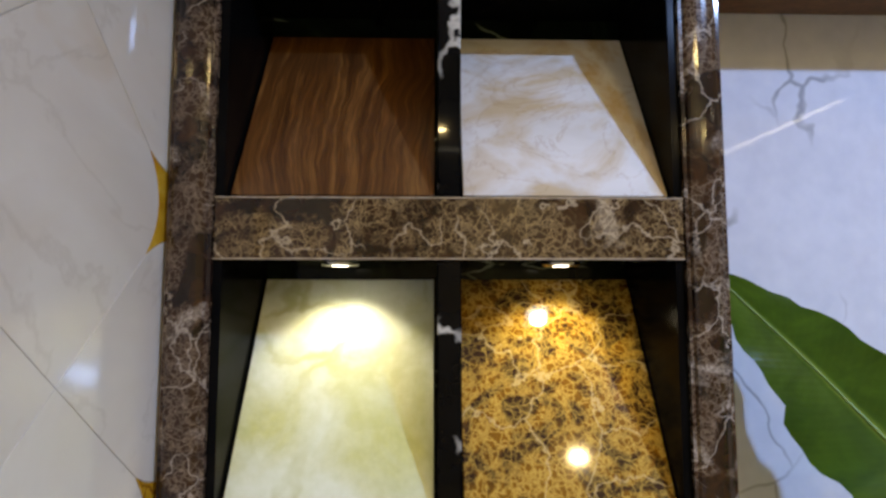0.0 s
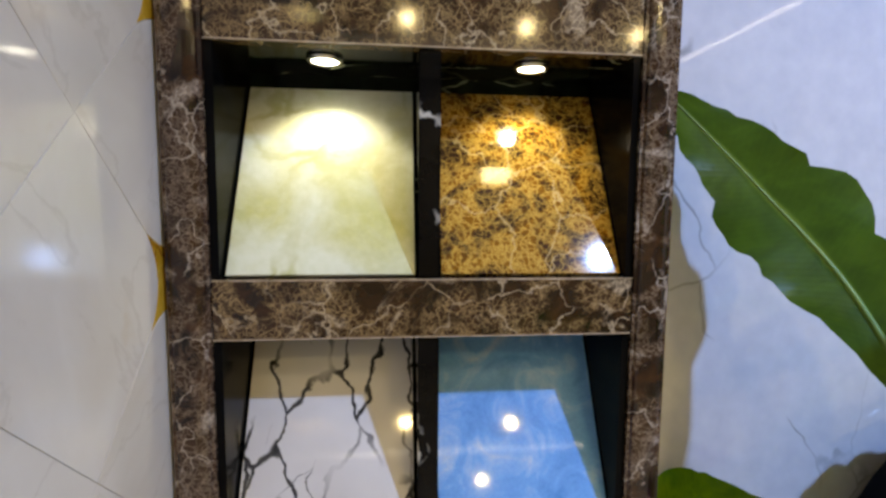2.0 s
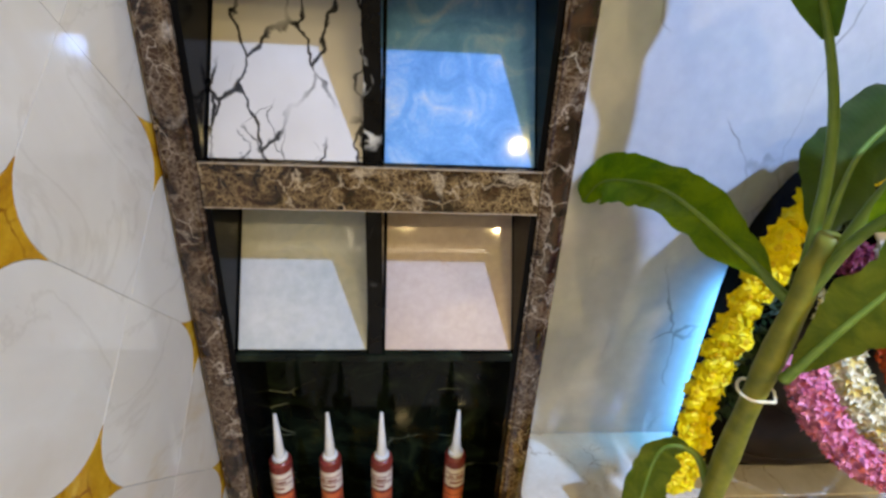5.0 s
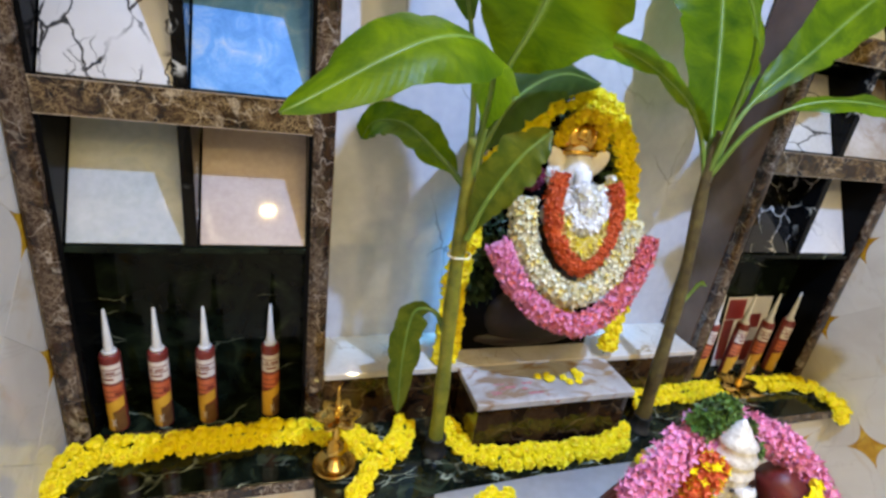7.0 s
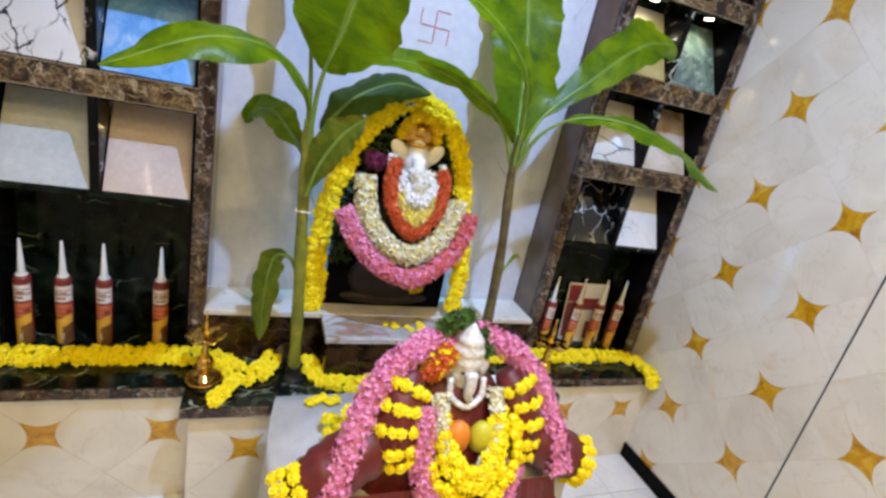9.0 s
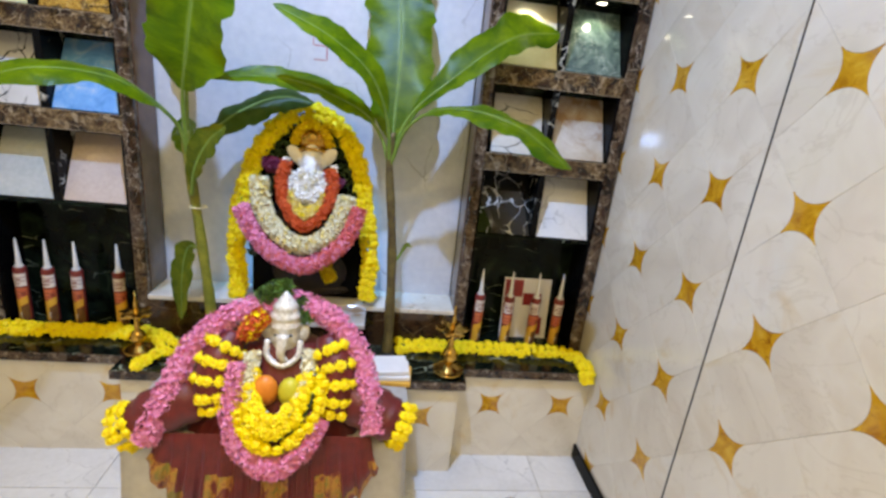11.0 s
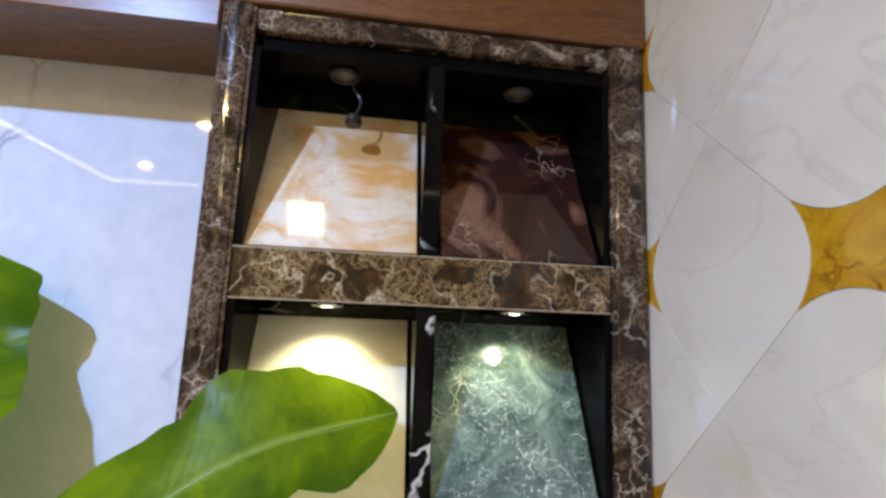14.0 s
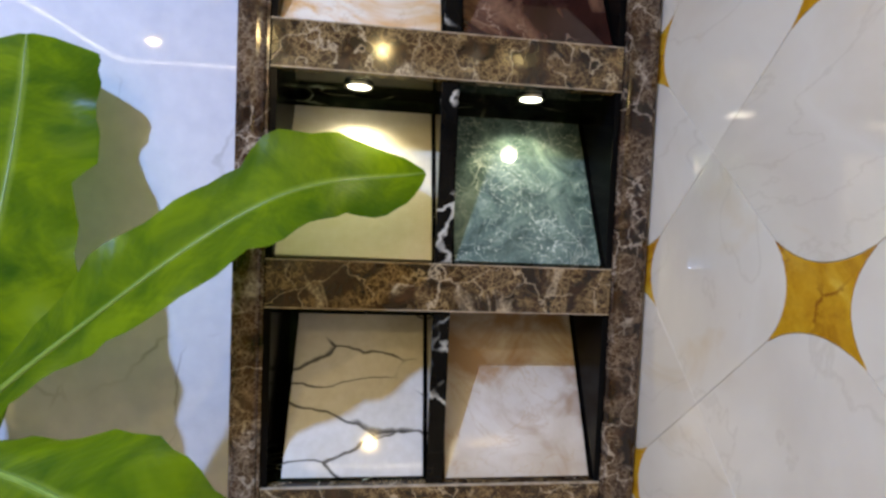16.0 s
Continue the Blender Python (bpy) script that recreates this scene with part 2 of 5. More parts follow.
BEAM = timber("beam_timber", (0.07, 0.025, 0.008), (0.14, 0.055, 0.018), (0.20, 0.085, 0.03), (1.2, 8, 12))
LAMP_LENS = bpy.data.materials.new("lit_lens")
LAMP_LENS.use_nodes = True
_b = LAMP_LENS.node_tree.nodes["Principled BSDF"]
_b.inputs["Emission Color"].default_value = (1, 0.95, 0.82, 1)
_b.inputs["Emission Strength"].default_value = 18
COVE = LAMP_LENS.copy()
COVE.name = "cove_strip_glow"
COVE.node_tree.nodes["Principled BSDF"].inputs["Emission Strength"].default_value = 12
COVE.node_tree.nodes["Principled BSDF"].inputs["Emission Color"].default_value = (1, 0.9, 0.72, 1)
DARK_LENS = plain("unlit_lens", (0.10, 0.09, 0.07), (0.16, 0.14, 0.11), 0.15)
CHROME = plain("satin_chrome", (0.62, 0.60, 0.55), (0.75, 0.73, 0.68), 0.22, metal=1.0)
BLACK_METAL = plain("black_metal", (0.01, 0.01, 0.01), (0.02, 0.02, 0.02), 0.4)
BRASS = plain("brass", (0.62, 0.36, 0.07), (0.80, 0.52, 0.14), 0.2, 40, metal=1.0)
WHITE_PLASTIC = plain("frosted_plastic", (0.62, 0.63, 0.62), (0.72, 0.73, 0.72), 0.35)
RED_LABEL = plain("red_label", (0.15, 0.022, 0.018), (0.24, 0.035, 0.028), 0.3)
WHITE_LABEL = plain("white_label", (0.66, 0.60, 0.55), (0.75, 0.70, 0.66), 0.35)
ORANGE_LABEL = plain("orange_label", (0.50, 0.10, 0.04), (0.62, 0.19, 0.09), 0.35)
YELLOW_LABEL = plain("yellow_label", (0.62, 0.32, 0.03), (0.72, 0.42, 0.05), 0.35)
DARK_LABEL = plain("brown_label", (0.10, 0.04, 0.02), (0.20, 0.10, 0.03), 0.3)
MAROON = plain("maroon_card", (0.22, 0.015, 0.02), (0.30, 0.03, 0.03), 0.3)
CARD = plain("white_card", (0.70, 0.68, 0.66), (0.78, 0.76, 0.74), 0.3)
MARK = plain("red_paste", (0.30, 0.08, 0.09), (0.50, 0.22, 0.22), 0.8, 60)
LINEN = plain("white_cloth", (0.50, 0.485, 0.455), (0.58, 0.565, 0.54), 0.8, 30, bump=0.3, bscale=900)
MARIGOLD = plain("marigold_petal", (0.84, 0.64, 0.0), (0.95, 0.83, 0.015), 0.6, 90)
MARIGOLD_HEART = plain("marigold_heart", (0.70, 0.46, 0.005), (0.82, 0.60, 0.01), 0.7, 90)
PINK = plain("pink_blossom", (0.66, 0.16, 0.34), (0.84, 0.38, 0.55), 0.6, 70)
CORAL = plain("coral_blossom", (0.62, 0.10, 0.12), (0.74, 0.22, 0.20), 0.6, 70)
CREAM = plain("cream_blossom", (0.70, 0.66, 0.42), (0.86, 0.84, 0.68), 0.6, 70)
ORANGE = plain("orange_blossom", (0.50, 0.06, 0.015), (0.72, 0.14, 0.03), 0.6, 70)
FOLIAGE = plain("dark_foliage", (0.012, 0.03, 0.008), (0.04, 0.08, 0.02), 0.6, 60)
STATUE_WHITE = plain("white_statue_paint", (0.70, 0.70, 0.69), (0.80, 0.80, 0.79), 0.35, 40)
IVORY = plain("ivory_paint", (0.76, 0.71, 0.60), (0.86, 0.82, 0.73), 0.4, 30)
WHITE_FLOWER = plain("white_blossom", (0.84, 0.84, 0.82), (0.93, 0.93, 0.91), 0.6, 70)
PURPLE = plain("purple_blossom", (0.10, 0.008, 0.04), (0.20, 0.02, 0.08), 0.6, 70)
STATUE_DARK = plain("dark_statue_stone", (0.006, 0.004, 0.004), (0.022, 0.010, 0.008), 0.45, 30)
CREAM_YELLOW = plain("yellow_jasmine", (0.74, 0.60, 0.14), (0.84, 0.74, 0.34), 0.6, 70)
SILVER = plain("silver_face", (0.50, 0.47, 0.40), (0.86, 0.84, 0.78), 0.30, 90, metal=0.12, bump=0.8, bscale=160)
STEM = plain("banana_stem", (0.11, 0.13, 0.012), (0.27, 0.27, 0.03), 0.5, 25)
STEM_BROWN = plain("banana_stem_dry", (0.05, 0.032, 0.012), (0.14, 0.11, 0.03), 0.55, 25)


def sari_cloth():
    m = Mat("maroon_silk", 0.45)
    c = m.ramp(m.noise(30, 4), (0.3, (0.085, 0.006, 0.006)), (0.7, (0.15, 0.012, 0.010)))
    m.b.inputs["Sheen Weight"].default_value = 0.08
    return m.color(c).bump(m.noise(700, 2), 0.25).m


def brocade():
    m = Mat("gold_brocade", 0.4)
    c = m.ramp(m.noise(26, 3), (0.40, (0.14, 0.018, 0.012)), (0.52, (0.42, 0.20, 0.03)), (0.65, (0.20, 0.16, 0.02)))
    return m.color(c).bump(m.noise(500, 2), 0.3).m


SARI, BROCADE = sari_cloth(), brocade()
ORANGE_FRUIT = plain("orange_peel", (0.62, 0.17, 0.015), (0.76, 0.26, 0.03), 0.45, 40, bump=0.15, bscale=500)
LIME_FRUIT = plain("yellow_green_peel", (0.48, 0.42, 0.02), (0.60, 0.55, 0.04), 0.45, 40, bump=0.15, bscale=500)
SPRIG = plain("fresh_sprig", (0.04, 0.11, 0.015), (0.14, 0.25, 0.04), 0.5, 60)


def leaf_blade(name, a, b, c):
    """Green blade with fine side veins across its length, thin enough to let light through."""
    m = Mat(name, 0.34, spec=0.16)
    sep = m.node("ShaderNodeSeparateXYZ")
    m.link(m.uv, sep.inputs[0])
    side = m.math("ABSOLUTE", m.math("SUBTRACT", sep.outputs[0], 0.5))
    ribs = m.math("SINE", m.math("MULTIPLY", m.math("ADD", sep.outputs[1], m.math("MULTIPLY", side, -0.16)), 330.0))
    ground = m.ramp(m.noise(5, 4, 0.4), (0.3, a), (0.5, b), (0.72, c))
    long = m.node("ShaderNodeVectorMath", operation="MULTIPLY")
    long.inputs[1].default_value = (1.6, 9.0, 1.0)
    m.link(m.uv, long.inputs[0])
    band = m.ramp(m.noise(1.0, 4, 0.6, long.outputs[0], 0.7), (0.36, 0.0), (0.50, 0.45), (0.64, 1.0))
    ground = m.mix(0.70, ground, m.mix(band, a, c))
    ground = m.mix(m.math("MULTIPLY", m.ramp(side, (0.0, 1.0), (0.045, 0.0)), 0.8), ground, (0.26, 0.36, 0.06))
    ground = m.mix(m.math("MULTIPLY", m.ramp(ribs, (0.3, 0.0), (1.0, 1.0)), 0.03), ground, (0.20, 0.30, 0.04))
    m.color(ground).bump(m.math("ADD", ribs, m.noise(30, 2)), 0.06, 0.0012)
    thin = m.node("ShaderNodeBsdfTranslucent")
    m.put(m.mix(0.40, ground, (0.36, 0.50, 0.006)), thin.inputs[0])
    both = m.node("ShaderNodeMixShader")
    both.inputs[0].default_value = 0.40
    m.link(m.b.outputs[0], both.inputs[1])
    m.link(thin.outputs[0], both.inputs[2])
    m.link(both.outputs[0], m.t.nodes["Material Output"].inputs[0])
    return m.m


LEAF = leaf_blade("banana_leaf", (0.018, 0.070, 0.003), (0.072, 0.158, 0.004), (0.185, 0.275, 0.005))
LEAF_OLD = leaf_blade("old_banana_leaf", (0.03, 0.055, 0.008), (0.09, 0.125, 0.010), (0.18, 0.19, 0.02))
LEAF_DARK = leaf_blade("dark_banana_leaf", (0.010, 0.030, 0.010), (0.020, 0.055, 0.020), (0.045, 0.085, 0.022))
LEAF_MID = leaf_blade("deep_green_banana_leaf", (0.010, 0.042, 0.010), (0.024, 0.082, 0.014), (0.060, 0.130, 0.016))
RIB = plain("leaf_rib", (0.10, 0.18, 0.02), (0.17, 0.26, 0.04), 0.45, 30)

# ---- mesh helpers ----


def part(name, bm, material, parent=None, label="", smooth=False):
    """One mesh object from a bmesh, under a thing or a part."""
    me = bpy.data.meshes.new(name)
    bmesh.ops.recalc_face_normals(bm, faces=bm.faces)
    bm.to_mesh(me)
    bm.free()
    for m in material if isinstance(material, (list, tuple)) else (material,):
        me.materials.append(m)
    if smooth:
        for p in me.polygons:
            p.use_smooth = True
    ob = new(name, me)
    ob.parent = parent
    if label:
        ob["label"] = label
    return ob


def share(name, me, m, parent):
    ob = new(name, me)
    ob.parent = parent
    ob.matrix_basis = m
    return ob


def thing(name, label, category, group="", kind=""):
    return tagged(new(name), label, category, group, kind)


def box(x0, x1, y0, y1, z0, z1, bevel=0.0, bm=None, seg=1):
    bm = bm or bmesh.new()
    m = Matrix.Translation(((x0 + x1) / 2, (y0 + y1) / 2, (z0 + z1) / 2)) @ Matrix.Diagonal((x1 - x0, y1 - y0, z1 - z0, 1))
    made = bmesh.ops.create_cube(bm, size=1, matrix=m)
    if bevel:
        edges = list({e for v in made["verts"] for e in v.link_edges})
        bmesh.ops.bevel(bm, geom=edges, offset=bevel, segments=seg, affect="EDGES", profile=0.5)
    return bm


def prism(outline, z0, z1, bm=None):
    bm = bm or bmesh.new()
    lo = [bm.verts.new((x, y, z0)) for x, y in outline]
    hi = [bm.verts.new((x, y, z1)) for x, y in outline]
    n = len(outline)
    bm.faces.new(lo[::-1]), bm.faces.new(hi)
    for i in range(n):
        bm.faces.new((lo[i], lo[(i + 1) % n], hi[(i + 1) % n], hi[i]))
    return bm


def lathe(profile, c=(0, 0, 0), seg=24, bm=None, mat=0):
    bm = bm or bmesh.new()
    rings = [[bm.verts.new((c[0] + r * math.cos(2 * math.pi * k / seg), c[1] + r * math.sin(2 * math.pi * k / seg), c[2] + z)) for k in range(seg)] for r, z in profile]
    for a, b in zip(rings, rings[1:]):
        for k in range(seg):
            bm.faces.new((a[k], a[(k + 1) % seg], b[(k + 1) % seg], b[k])).material_index = mat
    bm.faces.new(rings[0][::-1]).material_index = mat
    bm.faces.new(rings[-1]).material_index = mat
    return bm


def curve_points(ctrl, n):
    """Points on a smooth line through the given ones."""
    p = [Vector(c) for c in ctrl]
    p = [2 * p[0] - p[1], *p, 2 * p[-1] - p[-2]]
    out = []
    for i in range(n + 1):
        s = i / n * (len(p) - 3)
        k = min(int(s), len(p) - 4)
        t = s - k
        a, b, c, d = p[k:k + 4]
        out.append(0.5 * (2 * b + (c - a) * t + (2 * a - 5 * b + 4 * c - d) * t * t + (3 * b - a - 3 * c + d) * t ** 3))
    return out


def tube(pts, radii, seg=10, bm=None, mat=0):
    bm = bm or bmesh.new()
    rings = []
    for i, p in enumerate(pts):
        tan = (pts[min(i + 1, len(pts) - 1)] - pts[max(i - 1, 0)]).normalized()
        u = tan.cross(Vector((0.13, 0.97, 0.21))).normalized()
        v = tan.cross(u)
        r = radii[i] if isinstance(radii, (list, tuple)) else radii
        rings.append([bm.verts.new(p + r * (math.cos(2 * math.pi * k / seg) * u + math.sin(2 * math.pi * k / seg) * v)) for k in range(seg)])
    for a, b in zip(rings, rings[1:]):
        for k in range(seg):
            bm.faces.new((a[k], a[(k + 1) % seg], b[(k + 1) % seg], b[k])).material_index = mat
    bm.faces.new(rings[0][::-1]).material_index = mat
    bm.faces.new(rings[-1]).material_index = mat
    return bm


def ball(c, r, bm=None, mat=0, seg=16, turn=0):
    bm = bm or bmesh.new()
    r = r if isinstance(r, tuple) else (r, r, r)
    made = bmesh.ops.create_uvsphere(bm, u_segments=seg, v_segments=max(6, seg * 2 // 3), radius=1, matrix=Matrix.Translation(c) @ Matrix.Rotation(turn, 4, "Y") @ Matrix.Diagonal((*r, 1)))
    for f in {f for v in made["verts"] for f in v.link_faces}:
        f.material_index = mat
    return bm


def structure(name, bm, material, label, category):
    return tagged(part(name, bm, material), label, category, kind="structure")


# ---- floor, ceiling, outer walls ----
floor = structure("floor", box(FAR_LEFT - 0.1, FAR_RIGHT + 0.1, REAR - 0.1, 0.9, FLOOR - 0.1, FLOOR - 0.006), GROUT, "polished white floor tiles with thin joints", "floor")
ceil_bm = box(FAR_LEFT - 0.1, FAR_RIGHT + 0.1, REAR - 0.1, 1.0, CEIL, CEIL + 0.1)
ceiling = structure("ceiling", ceil_bm, PLASTER, "white painted ceiling with a thin light line", "ceiling")
wall_rear = structure("wall_south", box(FAR_LEFT - 0.1, FAR_RIGHT + 0.1, REAR - 0.1, REAR, FLOOR, CEIL), REAR_PAINT, "plain pale painted wall", "wall")
wall_back = structure("wall_north", box(LEFT - 0.1, RIGHT + 0.1, BACK + 0.02, BACK + 0.12, FLOOR, CEIL), REAR_PAINT, "plain wall behind the marble panels", "wall")
wall_left = structure("wall_west", box(LEFT - 0.11, LEFT - 0.0012, SPUR, BACK + 0.02, FLOOR, CEIL), GROUT, "wall clad in pale onyx petals with amber stars", "wall")
wall_right = structure("wall_east", box(RIGHT + 0.0012, RIGHT + 0.11, SPUR, BACK + 0.02, FLOOR, CEIL), GROUT, "wall clad in pale onyx petals with amber stars", "wall")
for name, x0, x1, y0, y1 in (("wall_spur_west", FAR_LEFT, LEFT - 0.112, SPUR, SPUR + 0.1), ("wall_spur_east", RIGHT + 0.112, FAR_RIGHT, SPUR, SPUR + 0.1), ("wall_far_west", FAR_LEFT - 0.1, FAR_LEFT - 0.001, REAR, SPUR + 0.1), ("wall_far_east", FAR_RIGHT + 0.001, FAR_RIGHT + 0.1, REAR, SPUR + 0.1)):
    structure(name, box(x0, x1, y0, y1, FLOOR, CEIL), REAR_PAINT, "plain pale painted wall", "wall")
panel = structure("back_panel", box(0.296, 1.602, BACK, BACK + 0.02, 0.40, 2.45), CALACATTA, "polished white marble back panel with fine grey veins", "wall panel")
tagged(part("baseboard", box(RIGHT - 0.012, RIGHT - 0.001, SPUR, 0.54, FLOOR, FLOOR + 0.075, 0.002), LINING), "polished black stone baseboard", "baseboard", kind="structure")
tagged(part("baseboard", box(LEFT + 0.001, LEFT + 0.012, SPUR, 0.54, FLOOR, FLOOR + 0.075, 0.002), LINING), "polished black stone baseboard", "baseboard", kind="structure")
tagged(part("trim", box(RIGHT - 0.0022, RIGHT + 0.006, -0.1025, -0.0975, FLOOR + 0.08, CEIL), SEAM), "dark vertical joint between wall panels", "joint", kind="structure")

# wooden beam over the shelves
beam = thing("ceiling_beam", "brown stained timber beam over the shelves", "beam")
part("board", box(0.300, 1.600, 0.712, 0.874, 2.345, CEIL - 0.001, 0.003), BEAM, beam)
part("board", box(LEFT + 0.002, 0.298, 0.69, 0.874, 2.376, CEIL - 0.001, 0.003), BEAM, beam)
part("board", box(1.602, RIGHT - 0.002, 0.69, 0.874, 2.376, CEIL - 0.001, 0.003), BEAM, beam)

# thin light line round the ceiling
cove = thing("cove_light", "thin glowing light strip set in the ceiling", "light strip")
for x0, x1, y0, y1 in ((-0.52, -0.505, -2.70, -1.1), (2.445, 2.46, -2.70, -1.1), (-0.505, 2.445, -2.70, -2.685)):
    part("strip", box(x0, x1, y0, y1, CEIL - 0.008, CEIL - 0.001, 0.001), COVE, cove)


def downlight(x, y, z, r, lit, name="ceiling_light", square=False, lens=None):
    """A recessed lamp: a rim and its lens."""
    t = thing(name, "small recessed ceiling spotlight, " + ("switched on" if lit else "switched off"), "spotlight", "recessed spotlights")
    if square:
        rim = box(x - r, x + r, y - r, y + r, z - 0.006, z - 0.0005, 0.001)
    else:
        rim = lathe([(r, -0.0005), (r, -0.003), (r * 0.93, -0.006), (r * 0.80, -0.006), (r * 0.76, -0.004), (r * 0.76, -0.0005)], (x, y, z), 20)
    # rims of unlit lamps go black, their dimness put into the colour
    part("rim", rim, CHROME if lit else BLACK_METAL, t, smooth=not square)
    if lens:
        part("lens", lathe([(r * 0.74, -0.001), (r * 0.70, -0.0045), (r * 0.3, -0.006)], (x, y, z), 18), lens, t, smooth=True)
    return t


for dx, dy in DOWNLIGHTS:
    downlight(dx, dy, CEIL, 0.055, True)
for dx, dy in SQUARES:
    downlight(dx, dy, CEIL, 0.07, True, square=True)
flood = thing("flood_light", "round cool-white flood light on the ceiling", "flood light")
part("housing", lathe([(0.05, 0.040), (0.055, 0.02), (0.052, 0.004), (0.045, 0.001)], (KEY[0], KEY[1], CEIL - 0.041), 20), BLACK_METAL, flood)

# ---- the two built-in display shelves ----
YF, YB = 0.700, 0.848
ROWS = (1.330, 1.678, 2.026)


def moulding(x0, x1, z0, z1):
    """Upright with a rounded front and a small groove on each side."""
    w = x1 - x0
    out = [(x1, BACK - 0.002), (x0, BACK - 0.002), (x0, YF - 0.002), (x0 + 0.004, YF - 0.002)]
    out += [(x0 + 0.005 + (w - 0.010) * (1 - math.cos(math.pi * k / 10)) / 2, YF - 0.004 - 0.005 * math.sin(math.pi * k / 10)) for k in range(11)]
    out += [(x1 - 0.004, YF - 0.002), (x1, YF - 0.002)]
    return prism(out, z0, z1)


def display_shelf(outer, inner, div):
    t = thing("display_shelf", "built-in brown marble display shelf with black niches", "display shelf", "display shelves")
    (o0, o1), (i0, i1) = outer, inner
    for a, b in ((o0, i0), (i1, o1)):
        part("post", moulding(a, b, 0.412, 2.374), EMPERADOR_POST, t, "rounded brown marble upright")
    top = box(i0 + 0.0005, i1 - 0.0005, YF - 0.005, BACK - 0.002, 2.339, 2.373, 0.008, seg=3)
    part("top_rail", top, EMPERADOR_POST, t)
    part("top_lining", box(i0 + 0.0105, i1 - 0.0105, YF + 0.012, YB, 2.3165, 2.3385), LINING, t)
    for lo, hi in ((1.258, 1.330), (1.604, 1.678), (1.956, 2.026)):
        part("rail", box(i0 + 0.0005, i1 - 0.0005, YF, YF + 0.02, lo, hi, 0.0015), EMPERADOR, t, "polished brown marble shelf front")
        # thin pale strips paint the bevel highlight along both edges
        for z in (lo + 0.0002, hi - 0.0016):
            part("chamfer", box(i0 + 0.001, i1 - 0.001, YF - 0.0008, YF + 0.004, z, z + 0.0018), EDGE_GLINT, t, "pale strip painting the highlight on the polished edge")
        part("shelf", box(i0 + 0.0105, i1 - 0.0105, YF + 0.0205, YB, lo + 0.001, hi - 0.001), SHELF_BLACK, t, "black granite shelf, its veins painted paler for the shelf light")
    part("shelf", box(i0 + 0.0105, i1 - 0.0105, YF + 0.002, YB, 0.962, 0.977, 0.0015), BLACK, t, "thin black granite shelf")
    part("base_rail", box(i0 + 0.0005, i1 - 0.0005, YF - 0.008, YF + 0.02, 0.411, 0.432, 0.002), EMPERADOR, t)
    part("base_shelf", box(i0 + 0.0105, i1 - 0.0105, YF + 0.0205, YB, 0.411, 0.430), BLACK, t)
    part("back", box(i0 + 0.0005, i1 - 0.0005, YB + 0.0005, YB + 0.015, 0.411, 2.338), BLACK, t, "polished black granite back with green veins")
    for a in (i0 + 0.0003, i1 - 0.0103):
        part("side_lining", box(a, a + 0.010, YF + 0.003, YB, 0.433, 2.316), LINING, t)
    for lo, hi in ((0.9775, 1.2575), (1.3305, 1.6035), (1.6785, 1.9555), (2.0265, 2.316)):
        part("divider", box(div - 0.0135, div + 0.0135, YF + 0.004, YB, lo, hi, 0.0015), DIVIDER, t, "black polished divider")
    return t


display_shelf((LEFT + 0.005, 0.292), (-0.281, 0.245), -0.020)
display_shelf((1.609, RIGHT - 0.005), (1.654, 2.190), 1.919)
for x in (0.2925, 1.6055):
    tagged(part("side_panel", box(x, x + 0.003, YF + 0.022, BACK - 0.003, 0.606, 2.344), SIDE_STONE), "plain dark brown polished side panel of the recess", "side panel", "recess side panels")
for cx in (*CELLS["left"], *CELLS["right"]):
    downlight(cx, 0.762, 1.957, 0.024, True, "shelf_light", lens=LAMP_LENS)
    downlight(cx, 0.762, 2.3165, 0.024, False, "shelf_light", lens=DARK_LENS)

# ---- leaning stone samples ----


def walnut():
    return timber("walnut_veneer", (0.030, 0.010, 0.003), (0.11, 0.042, 0.010), (0.24, 0.115, 0.030), (60, 4, 1.3), 0.3, 1.9)


def gold_web(name, ground, line):
    """Golden marble: brown pebbles in a net of bright threads."""
    m = Mat(name, 0.07, coat=0.2)
    v1 = m.ramp(m.cracks(40, m.warp(34, 0.06)), (0.0, 1.0), (0.035, 0.5), (0.09, 0.0))
    v2 = m.ramp(m.cracks(88, m.warp(60, 0.03)), (0.0, 1.0), (0.16, 0.0))
    long = m.ramp(m.cracks(9, m.warp(16, 0.12)), (0.0, 1.0), (0.02, 0.0))
    dark = m.ramp(m.noise(24, 5, 0.9), (0.44, 0.0), (0.57, 0.92))
    v = m.math("MAXIMUM", m.math("MULTIPLY", v1, 0.8), m.math("MULTIPLY", v2, m.math("SUBTRACT", 1.0, m.math("MULTIPLY", dark, 0.75))))
    g = m.mix(dark, ground, (0.022, 0.010, 0.007))
    g = m.mix(m.math("MULTIPLY", v, 0.75), g, line)
    return m.color(m.mix(m.math("MULTIPLY", long, 0.7), g, (0.60, 0.44, 0.20))).m


def edge_gold(name, ground, gold, amount=0.8):
    """Pale onyx with golden clouds; on two samples they partly paint in warm shade."""
    m = Mat(name, 0.06, coat=0.3)
    c = m.ramp(m.noise(5, 6, 1.0), (0.3, ground[0]), (0.6, ground[1]))
    cloud = m.ramp(m.noise(4.2, 7, 2.6), (0.46, 0.0), (0.62, 1.0))
    c = m.mix(m.math("MULTIPLY", cloud, amount), c, gold)
    line = m.ramp(m.noise(6, 5, 2.5), (0.488, 0.0), (0.50, 1.0), (0.512, 0.0))
    return m.color(m.mix(m.math("MULTIPLY", line, 0.3), c, (0.35, 0.20, 0.07))).m


